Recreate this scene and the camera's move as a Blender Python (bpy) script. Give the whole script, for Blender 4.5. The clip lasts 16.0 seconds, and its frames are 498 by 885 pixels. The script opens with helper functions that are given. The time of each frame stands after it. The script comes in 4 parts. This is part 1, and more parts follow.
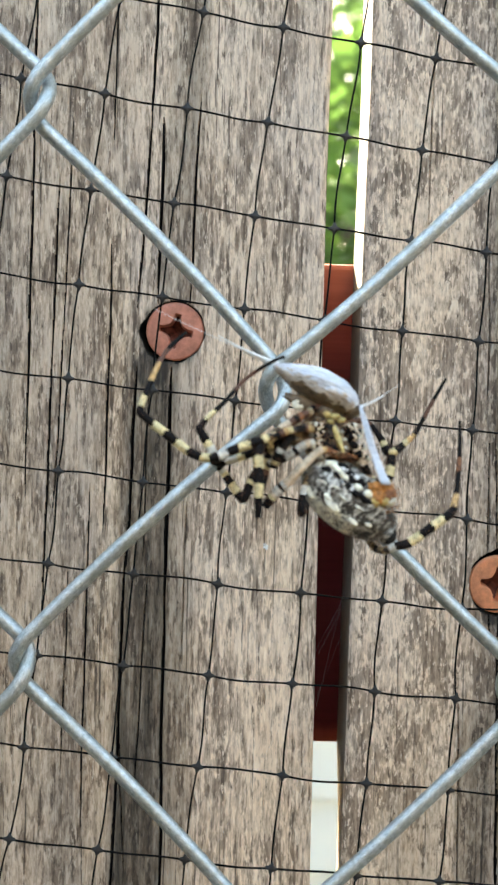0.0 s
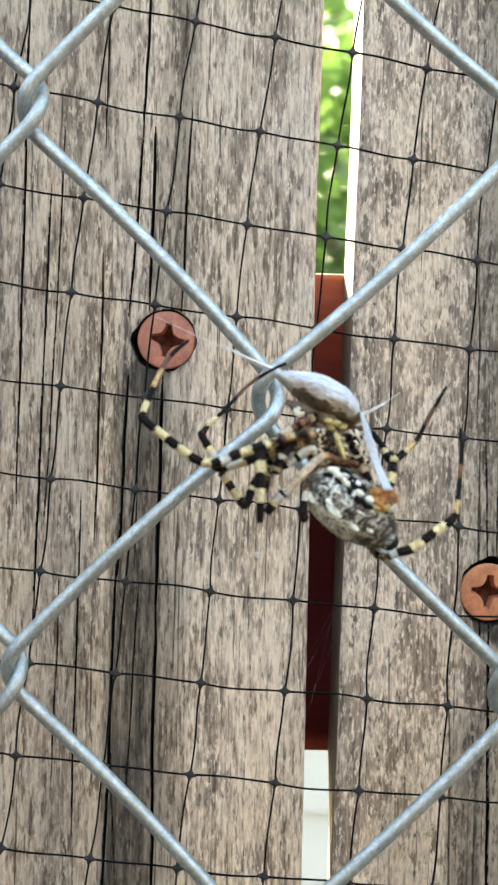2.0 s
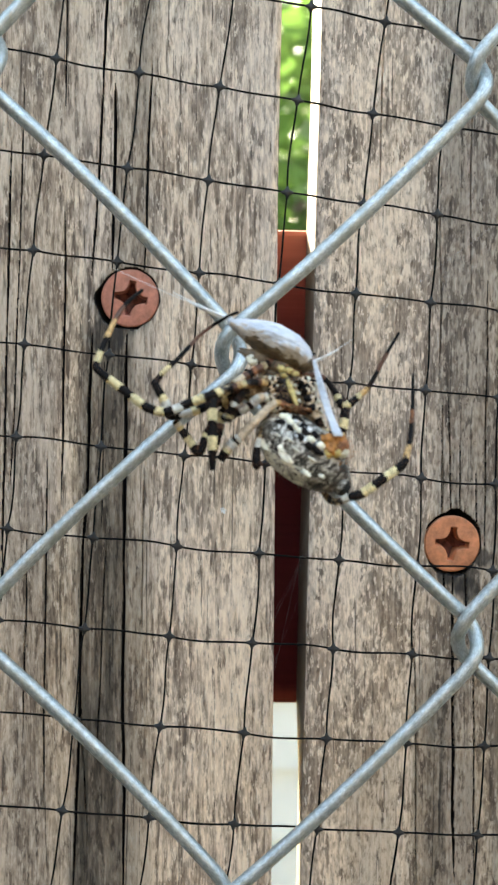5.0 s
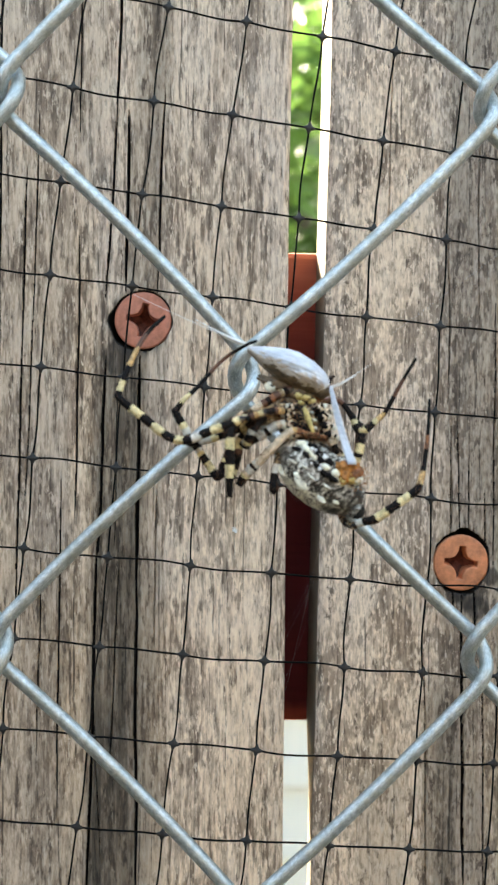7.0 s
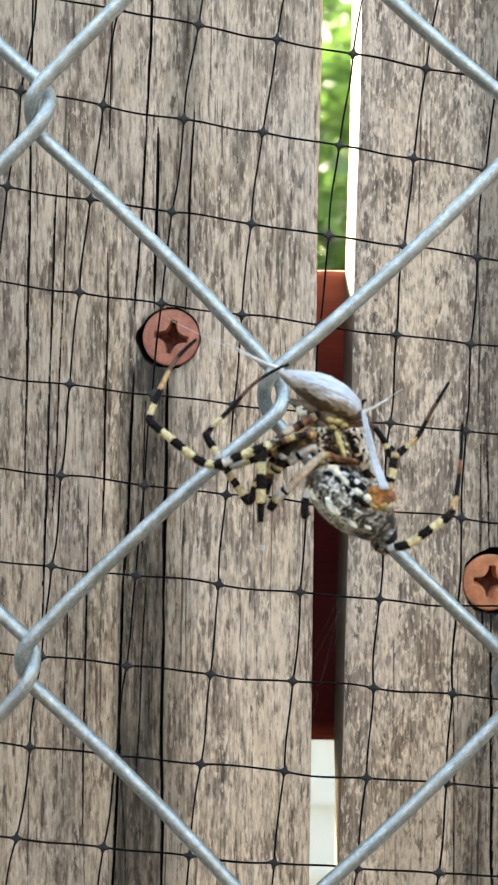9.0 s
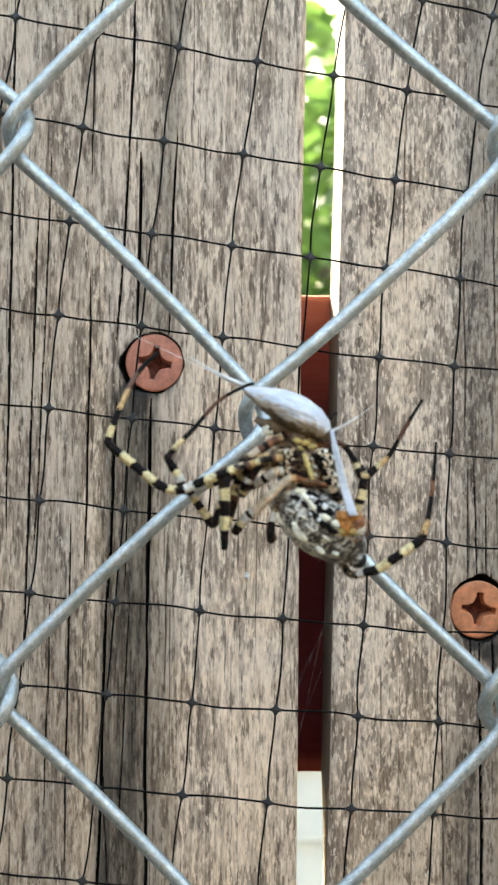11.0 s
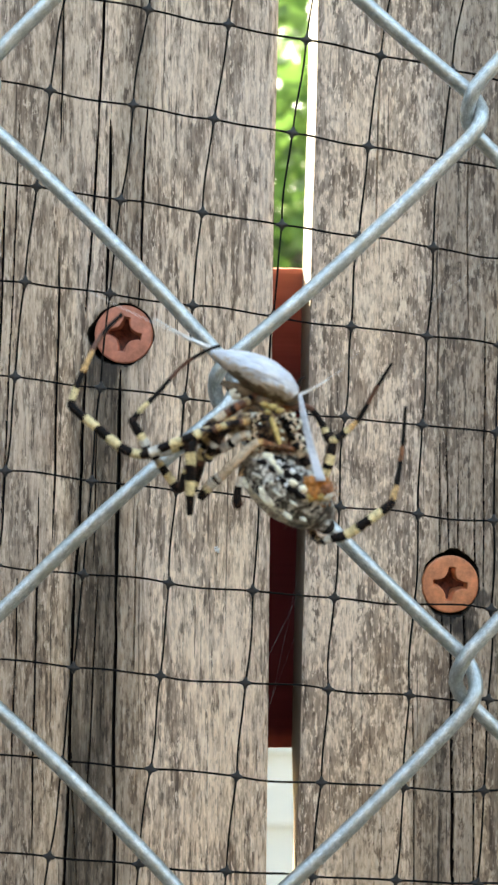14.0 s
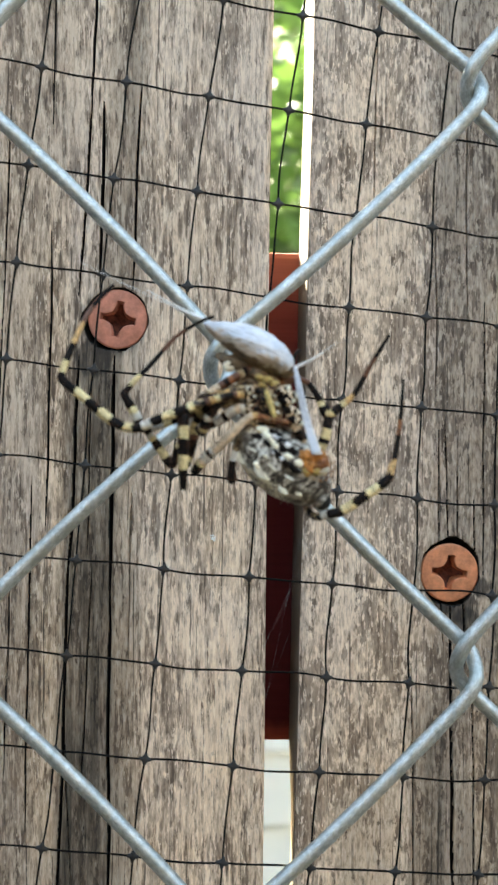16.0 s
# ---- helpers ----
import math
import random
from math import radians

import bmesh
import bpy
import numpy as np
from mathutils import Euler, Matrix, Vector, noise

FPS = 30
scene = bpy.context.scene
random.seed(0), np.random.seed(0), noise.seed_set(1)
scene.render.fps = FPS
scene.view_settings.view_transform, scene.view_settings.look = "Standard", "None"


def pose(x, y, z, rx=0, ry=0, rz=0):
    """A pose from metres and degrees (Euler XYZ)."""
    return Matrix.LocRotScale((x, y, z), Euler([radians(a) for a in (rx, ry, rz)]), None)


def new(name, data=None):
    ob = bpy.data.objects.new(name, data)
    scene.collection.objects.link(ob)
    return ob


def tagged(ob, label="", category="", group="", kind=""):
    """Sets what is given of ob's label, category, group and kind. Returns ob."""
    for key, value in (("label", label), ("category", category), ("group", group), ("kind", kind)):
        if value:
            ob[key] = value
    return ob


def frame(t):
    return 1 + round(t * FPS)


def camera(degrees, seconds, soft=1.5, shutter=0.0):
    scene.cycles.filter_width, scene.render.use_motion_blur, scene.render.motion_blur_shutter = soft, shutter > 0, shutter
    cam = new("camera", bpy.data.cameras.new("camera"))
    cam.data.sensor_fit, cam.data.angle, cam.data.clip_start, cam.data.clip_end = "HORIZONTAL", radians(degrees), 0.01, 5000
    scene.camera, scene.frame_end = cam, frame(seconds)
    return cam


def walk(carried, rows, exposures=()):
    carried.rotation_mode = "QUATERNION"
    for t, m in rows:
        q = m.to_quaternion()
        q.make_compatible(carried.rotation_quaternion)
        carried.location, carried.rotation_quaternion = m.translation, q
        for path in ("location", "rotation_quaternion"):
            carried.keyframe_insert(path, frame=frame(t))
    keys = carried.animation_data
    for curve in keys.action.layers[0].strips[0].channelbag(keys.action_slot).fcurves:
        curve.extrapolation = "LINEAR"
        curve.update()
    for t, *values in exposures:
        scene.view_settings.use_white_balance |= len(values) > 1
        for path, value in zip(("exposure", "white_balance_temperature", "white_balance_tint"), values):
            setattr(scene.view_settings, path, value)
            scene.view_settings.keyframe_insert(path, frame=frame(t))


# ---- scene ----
# ---- camera and its path (centimetres round a point 1.2 m above the ground) ----
CM, BASE = 0.01, 1.2


def P(x, y, z):
    return Vector((x * CM, y * CM, BASE + z * CM))


def at(x, y, z, yaw, pitch, roll):
    return pose(x * CM, y * CM, BASE + z * CM, 90 + pitch, 0, yaw) @ pose(0, 0, 0, 0, 0, roll)


cam = camera(23.0, 16.0, soft=1.9)
cam.data.dof.use_dof = True
cam.data.dof.focus_distance = 0.193
cam.data.dof.aperture_fstop = 57.0
walk(cam, [
    (0.0, at(-0.143, -16.817, -0.677, -0.41, -1.36, 1.29)),
    (0.5, at(-0.179, -16.793, -0.763, -0.38, -1.27, 1.32)),
    (1.0, at(-0.250, -16.850, -0.687, -0.36, -0.99, 1.36)),
    (1.5, at(-0.185, -16.847, -0.711, -0.76, -0.86, 1.32)),
    (2.0, at(-0.225, -16.853, -0.745, -1.03, -0.77, 1.28)),
    (2.5, at(-0.195, -16.990, -0.657, -1.46, -0.61, 1.20)),
    (3.0, at(-0.256, -17.058, -0.663, -1.65, -0.84, 1.12)),
    (3.5, at(-0.237, -17.075, -0.721, -1.87, -1.33, 0.97)),
    (4.0, at(-0.189, -17.056, -0.738, -2.23, -1.96, 0.75)),
    (4.2, at(-0.163, -16.958, -0.836, -2.40, -2.48, 0.60)),
    (6.3, at(-0.253, -17.185, -0.860, -2.66, -2.35, 0.52)),
    (6.5, at(-0.266, -17.216, -0.818, -2.40, -2.21, 0.49)),
    (7.0, at(-0.291, -17.282, -0.766, -2.29, -1.74, 0.51)),
    (7.5, at(-0.299, -17.237, -0.804, -2.40, -1.54, 0.58)),
    (8.0, at(-0.250, -17.226, -0.764, -2.09, -1.17, 0.67)),
    (8.5, at(-0.295, -17.152, -0.771, -1.85, -1.11, 0.67)),
    (9.0, at(-0.373, -17.181, -0.729, -1.20, -1.03, 0.67)),
    (9.2, at(-0.341, -17.162, -0.687, -1.01, -1.02, 0.61)),
    (11.3, at(-0.086, -16.886, -0.958, -1.50, 0.66, 0.45)),
    (11.5, at(-0.055, -16.848, -1.017, -1.85, 0.58, 0.43)),
    (12.0, at(-0.097, -16.860, -1.089, -2.28, 0.57, 0.55)),
    (12.5, at(-0.208, -16.830, -1.118, -2.12, 0.24, 0.73)),
    (13.0, at(-0.196, -16.715, -1.103, -2.35, -0.01, 0.73)),
    (13.5, at(-0.103, -16.728, -1.096, -2.62, -0.14, 0.72)),
    (14.0, at(-0.086, -16.717, -1.102, -2.57, -0.06, 0.65)),
    (14.5, at(-0.053, -16.585, -1.135, -2.76, -0.05, 0.53)),
    (15.0, at(-0.012, -16.518, -1.245, -2.98, -0.12, 0.45)),
    (15.5, at(-0.050, -16.509, -1.239, -2.68, -0.09, 0.56)),
    (16.0, at(-0.068, -16.394, -1.342, -2.75, -0.03, 0.57)),
], exposures=[(t, 3.42 + e, 8850, 4) for t, e in ((0.0, 0.03), (2.0, 0.12), (3.5, 0.02), (7.0, -0.01), (9.0, 0.04), (12.5, 0.07), (14.5, -0.05), (16.0, -0.08))])

# ---- light: open sky, and a sun from behind the fence ----
world = bpy.data.worlds.new("sky")
scene.world = world
world.use_nodes = True
wn = world.node_tree.nodes
sky = wn.new("ShaderNodeTexSky")
sky.sky_type = "NISHITA"
sky.sun_disc = False
SUN_WAY = Vector((0.36, -0.82, -0.47)).normalized()
sky.sun_elevation = math.asin(-SUN_WAY.z)
sky.sun_rotation = math.atan2(-SUN_WAY.x, -SUN_WAY.y)
sky.dust_density = 2.0
world.node_tree.links.new(sky.outputs[0], wn["Background"].inputs[0])
wn["Background"].inputs[1].default_value = 0.15
sun = bpy.data.lights.new("sun", "SUN")
sun.energy, sun.angle, sun.color = 3.6, radians(0.5), (1.0, 1.0, 0.99)
sun_ob = new("sun", sun)
sun_ob.rotation_mode = "QUATERNION"
sun_ob.rotation_quaternion = SUN_WAY.to_track_quat("-Z", "Y")


# ---- materials ----
class Nodes:
    """A short way to write node materials."""

    def __init__(self, name, rough=0.6, metal=0.0):
        self.mat = bpy.data.materials.new(name)
        self.mat.use_nodes = True
        self.t = self.mat.node_tree
        self.b = self.t.nodes["Principled BSDF"]
        self.b.inputs["Roughness"].default_value = rough
        self.b.inputs["Metallic"].default_value = metal

    def put(self, a, b):
        self.t.links.new(a, b)

    def node(self, kind, **ins):
        n = self.t.nodes.new(kind)
        for k, v in ins.items():
            n.inputs[k].default_value = v
        return n

    def coords(self, scale, which="Object", turn=(0, 0, 0)):
        tc, mp = self.node("ShaderNodeTexCoord"), self.node("ShaderNodeMapping")
        mp.inputs["Scale"].default_value = scale
        mp.inputs["Rotation"].default_value = turn
        self.put(tc.outputs[which], mp.inputs["Vector"])
        return mp.outputs[0]

    def noise(self, vec, scale=1.0, detail=4.0, rough=0.6, distort=0.0):
        n = self.node("ShaderNodeTexNoise", Scale=scale, Detail=detail, Roughness=rough, Distortion=distort)
        self.put(vec, n.inputs["Vector"])
        return n.outputs["Fac"]

    def ramp(self, fac, *stops, ease="LINEAR"):
        r = self.node("ShaderNodeValToRGB")
        r.color_ramp.interpolation = ease
        while len(r.color_ramp.elements) < len(stops):
            r.color_ramp.elements.new(0.5)
        for e, (p, c) in zip(r.color_ramp.elements, stops):
            e.position = p
            e.color = (*c, 1) if len(c) == 3 else c
        self.put(fac, r.inputs[0])
        return r.outputs["Color"]

    def blend(self, *pairs):
        """Weighted sum of noises, kept round one half."""
        total, last = sum(w for _, w in pairs), None
        for f, w in pairs:
            m = self.node("ShaderNodeMath")
            m.operation = "MULTIPLY_ADD"
            m.inputs[1].default_value = w
            m.inputs[2].default_value = 0.5 - 0.5 * total
            self.put(f, m.inputs[0])
            if last is not None:
                self.put(last, m.inputs[2])
            last = m.outputs[0]
        return last

    def mix(self, fac, a, b, how="MIX"):
        m = self.node("ShaderNodeMix")
        m.data_type, m.blend_type = "RGBA", how
        for sock, v in ((m.inputs[0], fac), (m.inputs[6], a), (m.inputs[7], b)):
            if isinstance(v, (int, float)):
                sock.default_value = v
            elif isinstance(v, tuple):
                sock.default_value = (*v, 1)
            else:
                self.put(v, sock)
        return m.outputs[2]

    def color(self, c):
        if isinstance(c, tuple):
            self.b.inputs["Base Color"].default_value = (*c, 1)
        else:
            self.put(c, self.b.inputs["Base Color"])
        return self

    def bump(self, height, strength, distance):
        n = self.node("ShaderNodeBump", Strength=strength, Distance=distance)
        self.put(height, n.inputs["Height"])
        self.put(n.outputs[0], self.b.inputs["Normal"])
        return self

    def rough(self, fac, lo, hi):
        m = self.node("ShaderNodeMapRange")
        m.inputs["To Min"].default_value, m.inputs["To Max"].default_value = lo, hi
        self.put(fac, m.inputs["Value"])
        self.put(m.outputs[0], self.b.inputs["Roughness"])
        return self


def grey(v):
    return (v, v, v)


def wood_material(name, flaky, stains, dark_spots):
    """Sun-bleached board: flaky, pale flakes on a dark ground rather than fine dashes; stains: (x, slope, half width,
    strength, upper end) of dark upright streaks, bleached ones below zero; dark_spots: (x, z, radius) of ragged dark
    patches.
    """
    n = Nodes(name, 0.88)
    area = n.noise(n.coords((120, 90, 42)), 1.0, 4, 0.6, 0.4)
    patch = n.noise(n.coords((75, 60, 22)), 1.0, 4, 0.55)
    fibre = n.noise(n.coords((1350, 900, 95)), 1.0, 4, 0.6, 0.15)
    vein = n.noise(n.coords((1700, 1000, 30)), 1.0, 3, 0.55, 0.6)
    ragged = n.noise(n.coords((700, 500, 36)), 1.0, 4, 0.6, 0.3)
    grit = n.noise(n.coords((2400, 1500, 700)), 1.0, 3, 0.55, 0.1)
    if flaky:
        chip = n.noise(n.coords((600, 400, 215)), 1.0, 7, 0.72, 0.15)
        flake = n.noise(n.coords((1450, 1000, 470)), 1.0, 4, 0.66, 0.15)
        bare_mix, bright_mix = n.blend((fibre, 0.8), (chip, 0.4), (grit, 0.5)), n.blend((flake, 0.9), (grit, 0.5), (area, 0.5))
        v = n.blend((chip, 0.95), (flake, 0.5), (area, 0.7))
    else:
        chip = n.noise(n.coords((780, 500, 150)), 1.0, 7, 0.70, 0.15)
        flake = n.noise(n.coords((1650, 1100, 360)), 1.0, 4, 0.66, 0.15)
        bare_mix, bright_mix = n.blend((fibre, 0.7), (chip, 0.5), (grit, 0.5)), n.blend((flake, 0.9), (fibre, 0.4), (area, 0.5))
        v = n.blend((chip, 0.80), (flake, 0.55), (area, 0.6), (fibre, 0.25))
    # mixed towards the cooler grey with height up the board
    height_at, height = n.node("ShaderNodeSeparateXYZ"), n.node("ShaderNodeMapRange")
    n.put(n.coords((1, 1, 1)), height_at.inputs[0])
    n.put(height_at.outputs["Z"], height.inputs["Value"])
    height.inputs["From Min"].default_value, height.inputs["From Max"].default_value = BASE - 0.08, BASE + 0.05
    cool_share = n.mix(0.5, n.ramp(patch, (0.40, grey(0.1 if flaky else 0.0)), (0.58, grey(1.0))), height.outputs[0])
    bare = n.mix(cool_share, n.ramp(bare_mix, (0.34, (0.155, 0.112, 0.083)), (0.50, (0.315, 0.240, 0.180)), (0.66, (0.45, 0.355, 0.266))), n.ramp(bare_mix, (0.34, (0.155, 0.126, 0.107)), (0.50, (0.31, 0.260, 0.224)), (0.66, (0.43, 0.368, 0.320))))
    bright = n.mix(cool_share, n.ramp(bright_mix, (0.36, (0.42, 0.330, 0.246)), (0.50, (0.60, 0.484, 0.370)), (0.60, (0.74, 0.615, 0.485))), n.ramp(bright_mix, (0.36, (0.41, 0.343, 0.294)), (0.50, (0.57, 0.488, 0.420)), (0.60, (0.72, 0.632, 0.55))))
    share = n.ramp(v, (0.455, grey(0.0)), (0.472, grey(0.78)), (0.55, grey(1.0))) if flaky else n.ramp(v, (0.43, grey(0.0)), (0.452, grey(0.64)), (0.55, grey(1.0)))
    full = n.mix(share, bare, bright)
    # fine open grain and splits
    full = n.mix(n.ramp(fibre, (0.34, grey(0.45)), (0.39, grey(0.0))), full, (0.085, 0.064, 0.052))
    full = n.mix(n.ramp(vein, (0.325, grey(0.75)), (0.36, grey(0.0))), full, (0.060, 0.046, 0.038))
    full = n.mix(n.ramp(grit, (0.31, grey(0.40)), (0.38, grey(0.0))), full, (0.11, 0.085, 0.068))
    full = n.mix(n.ramp(n.blend((grit, 0.6), (flake, 0.8)), (0.585, grey(0.0)), (0.63, grey(0.75))), full, (0.80, 0.71, 0.60))
    tc = n.node("ShaderNodeTexCoord")
    xyz = n.node("ShaderNodeSeparateXYZ")
    n.put(tc.outputs["Object"], xyz.inputs[0])
    for x0, slope, half, strength, upper in stains:
        lean = n.node("ShaderNodeMath")
        lean.operation = "MULTIPLY_ADD"
        n.put(xyz.outputs["Z"], lean.inputs[0])
        lean.inputs[1].default_value, lean.inputs[2].default_value = -slope, -x0 * CM + slope * BASE
        shift = n.node("ShaderNodeMath")
        shift.operation = "ADD"
        n.put(xyz.outputs["X"], shift.inputs[0])
        n.put(lean.outputs[0], shift.inputs[1])
        size = n.node("ShaderNodeMath")
        size.operation = "ABSOLUTE"
        n.put(shift.outputs[0], size.inputs[0])
        mask = n.node("ShaderNodeMapRange")
        mask.interpolation_type = "SMOOTHSTEP"
        mask.inputs["From Min"].default_value, mask.inputs["From Max"].default_value = half * 0.60 * CM, half * 1.2 * CM
        mask.inputs["To Min"].default_value, mask.inputs["To Max"].default_value = abs(strength), 0.0
        n.put(size.outputs[0], mask.inputs["Value"])
        end = n.node("ShaderNodeMapRange")
        end.interpolation_type = "SMOOTHSTEP"
        end.inputs["From Min"].default_value, end.inputs["From Max"].default_value = BASE + (upper - 0.9) * CM, BASE + upper * CM
        end.inputs["To Min"].default_value, end.inputs["To Max"].default_value = 1.0, 0.0
        n.put(xyz.outputs["Z"], end.inputs["Value"])
        broken = n.mix(1.0, mask.outputs[0], n.blend((n.ramp(patch, (0.30, grey(0.65)), (0.52, grey(1.0))), 0.6), (n.ramp(ragged, (0.42, grey(1.0)), (0.62, grey(0.35))), 0.5)), "MULTIPLY")
        broken = n.mix(1.0, broken, end.outputs[0], "MULTIPLY")
        uneven = (0.25, 0.255, 0.25) if strength > 0 else (1.45, 1.41, 1.33)
        full = n.mix(broken, full, n.mix(1.0, full, uneven, "MULTIPLY"))
    for x0, z0, radius in dark_spots:
        flat = n.node("ShaderNodeCombineXYZ")
        n.put(xyz.outputs["X"], flat.inputs[0])
        n.put(xyz.outputs["Z"], flat.inputs[2])
        far = n.node("ShaderNodeVectorMath")
        far.operation = "DISTANCE"
        n.put(flat.outputs[0], far.inputs[0])
        far.inputs[1].default_value = (x0 * CM, 0, BASE + z0 * CM)
        ring = n.node("ShaderNodeMath")
        ring.operation = "MULTIPLY_ADD"
        n.put(ragged, ring.inputs[0])
        ring.inputs[1].default_value = radius * 0.9 * CM
        n.put(far.outputs["Value"], ring.inputs[2])
        mask = n.node("ShaderNodeMapRange")
        mask.interpolation_type = "SMOOTHSTEP"
        mask.inputs["From Min"].default_value, mask.inputs["From Max"].default_value = radius * 1.22 * CM, radius * 1.60 * CM
        mask.inputs["To Min"].default_value, mask.inputs["To Max"].default_value = 0.9, 0.0
        n.put(ring.outputs[0], mask.inputs["Value"])
        broken = n.mix(1.0, mask.outputs[0], n.ramp(fibre, (0.38, grey(1.0)), (0.62, grey(0.75))), "MULTIPLY")
        full = n.mix(broken, full, (0.028, 0.025, 0.023))
    n.color(n.mix(1.0, full, (1.04, 1.0, 0.965), "MULTIPLY"))
    n.bump(n.mix(0.45, v, fibre), 0.75, 0.0008)
    return n.mat


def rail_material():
    """Red-stained rail; its lit orange edges and shaded dark middle are painted into the colour."""
    n = Nodes("red_stain_and_shade", 0.75)
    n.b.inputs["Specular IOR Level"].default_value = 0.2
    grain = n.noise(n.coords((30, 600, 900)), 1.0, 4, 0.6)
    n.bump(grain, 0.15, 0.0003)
    uneven = n.noise(n.coords((120, 120, 120)), 1.0, 3, 0.6)
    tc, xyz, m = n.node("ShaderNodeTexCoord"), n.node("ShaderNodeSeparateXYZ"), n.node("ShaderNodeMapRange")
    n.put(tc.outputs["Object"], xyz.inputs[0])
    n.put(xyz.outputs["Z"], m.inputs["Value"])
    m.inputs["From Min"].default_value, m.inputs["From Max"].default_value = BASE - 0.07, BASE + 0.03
    soft = n.mix(0.06, m.outputs[0], uneven)
    # this ramp paints bounced light on both edges and shade between them
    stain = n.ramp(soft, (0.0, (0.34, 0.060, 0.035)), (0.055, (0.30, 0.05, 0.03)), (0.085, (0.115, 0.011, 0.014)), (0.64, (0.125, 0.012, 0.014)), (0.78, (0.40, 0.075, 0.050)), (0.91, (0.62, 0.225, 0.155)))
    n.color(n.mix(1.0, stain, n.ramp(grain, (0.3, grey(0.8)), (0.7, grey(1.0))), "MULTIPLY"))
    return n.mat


def wire_material():
    """Weathered zinc: dull, with fine streaks along the wire and small worn spots."""
    n = Nodes("galvanised_steel", 0.5, 0.8)
    streak = n.noise(n.coords((15, 1300, 1), "UV"), 1.0, 5, 0.7, 0.3)
    mottle = n.noise(n.coords((600, 600, 420)), 1.0, 6, 0.65)
    dull = n.noise(n.coords((210, 210, 210)), 1.0, 5, 0.7)
    shade = n.ramp(n.blend((streak, 0.80), (mottle, 0.55)), (0.36, (0.31, 0.365, 0.38)), (0.52, (0.49, 0.56, 0.585)), (0.66, (0.70, 0.765, 0.79)))
    n.color(n.mix(n.ramp(dull, (0.46, grey(0.0)), (0.66, grey(0.6))), shade, (0.36, 0.40, 0.38)))
    n.rough(streak, 0.40, 0.62)
    n.bump(n.blend((streak, 0.6), (mottle, 0.3)), 0.10, 0.0002)
    return n.mat


def plain(name, colour, rough=0.6, metal=0.0, vary=0.25, scale=900.0, bump=0.2):
    n = Nodes(name, rough, metal)
    if max(colour) < 0.008:
        n.b.inputs["Specular IOR Level"].default_value = 0.12
    f = n.noise(n.coords((scale, scale, scale)), 1.0, 4, 0.65)
    lo = tuple(c * (1 - vary) for c in colour)
    hi = tuple(min(1.0, c * (1 + vary)) for c in colour)
    n.color(n.ramp(f, (0.3, lo), (0.7, hi)))
    if bump:
        n.bump(f, bump, 0.0002)
    return n.mat


def abdomen_material(name, dim):
    n = Nodes(name, 0.42)
    vec = n.coords((1250, 1250, 1250), turn=(0, 0.66, 0))
    squeeze = n.node("ShaderNodeMapping")
    squeeze.inputs["Scale"].default_value = (0.55, 1.0, 1.25)
    n.put(vec, squeeze.inputs["Vector"])
    streak = n.noise(squeeze.outputs[0], 1.0, 5, 0.66, 1.2)
    spot = n.noise(n.coords((500, 500, 500)), 1.0, 3, 0.6, 0.8)
    fine = n.ramp(streak, (0.43, (0.010, 0.009, 0.008)), (0.485, (0.13 * dim, 0.12 * dim, 0.10 * dim)), (0.52, (0.46 * dim, 0.445 * dim, 0.40 * dim)), (0.59, (0.88 * dim, 0.87 * dim, 0.80 * dim)))
    n.color(n.mix(n.ramp(spot, (0.38, grey(0.7)), (0.46, grey(0.0))), fine, (0.05, 0.042, 0.032)))
    n.bump(streak, 0.35, 0.0003)
    return n.mat


def thorax_material(name, pale):
    n = Nodes(name, 0.55)
    blot = n.noise(n.coords((1500, 1500, 1500)), 1.0, 4, 0.6, 0.6)
    wide = n.noise(n.coords((500, 500, 500)), 1.0, 2, 0.6)
    v = n.blend((blot, 1.0), (wide, 0.6))
    n.color(n.ramp(v, (0.42, (0.012, 0.009, 0.007)), (0.48, (0.10 * pale, 0.055 * pale, 0.026 * pale)), (0.55, (0.42 * pale, 0.29 * pale, 0.15 * pale)), (0.62, (0.72 * pale, 0.62 * pale, 0.43 * pale))))
    n.bump(v, 0.4, 0.0003)
    return n.mat


def silk_material():
    n = Nodes("spun_silk", 0.42)
    strands = n.noise(n.coords((350, 1100, 1500), turn=(0, 0.5, 0)), 1.0, 4, 0.6)
    n.color(n.ramp(strands, (0.3, (0.43, 0.49, 0.57)), (0.5, (0.55, 0.605, 0.685)), (0.7, (0.68, 0.73, 0.79))))
    n.bump(strands, 0.4, 0.0003)
    n.b.inputs["Subsurface Weight"].default_value = 0.2
    n.b.inputs["Subsurface Radius"].default_value = (0.002, 0.002, 0.002)
    return n.mat


def grass_material():
    n = Nodes("lawn", 0.9)
    f = n.noise(n.coords((40, 40, 40)), 1.0, 5, 0.7)
    n.color(n.ramp(f, (0.3, (0.07, 0.07, 0.03)), (0.6, (0.13, 0.125, 0.06)), (0.8, (0.22, 0.18, 0.11))))
    n.bump(f, 0.6, 0.02)
    return n.mat


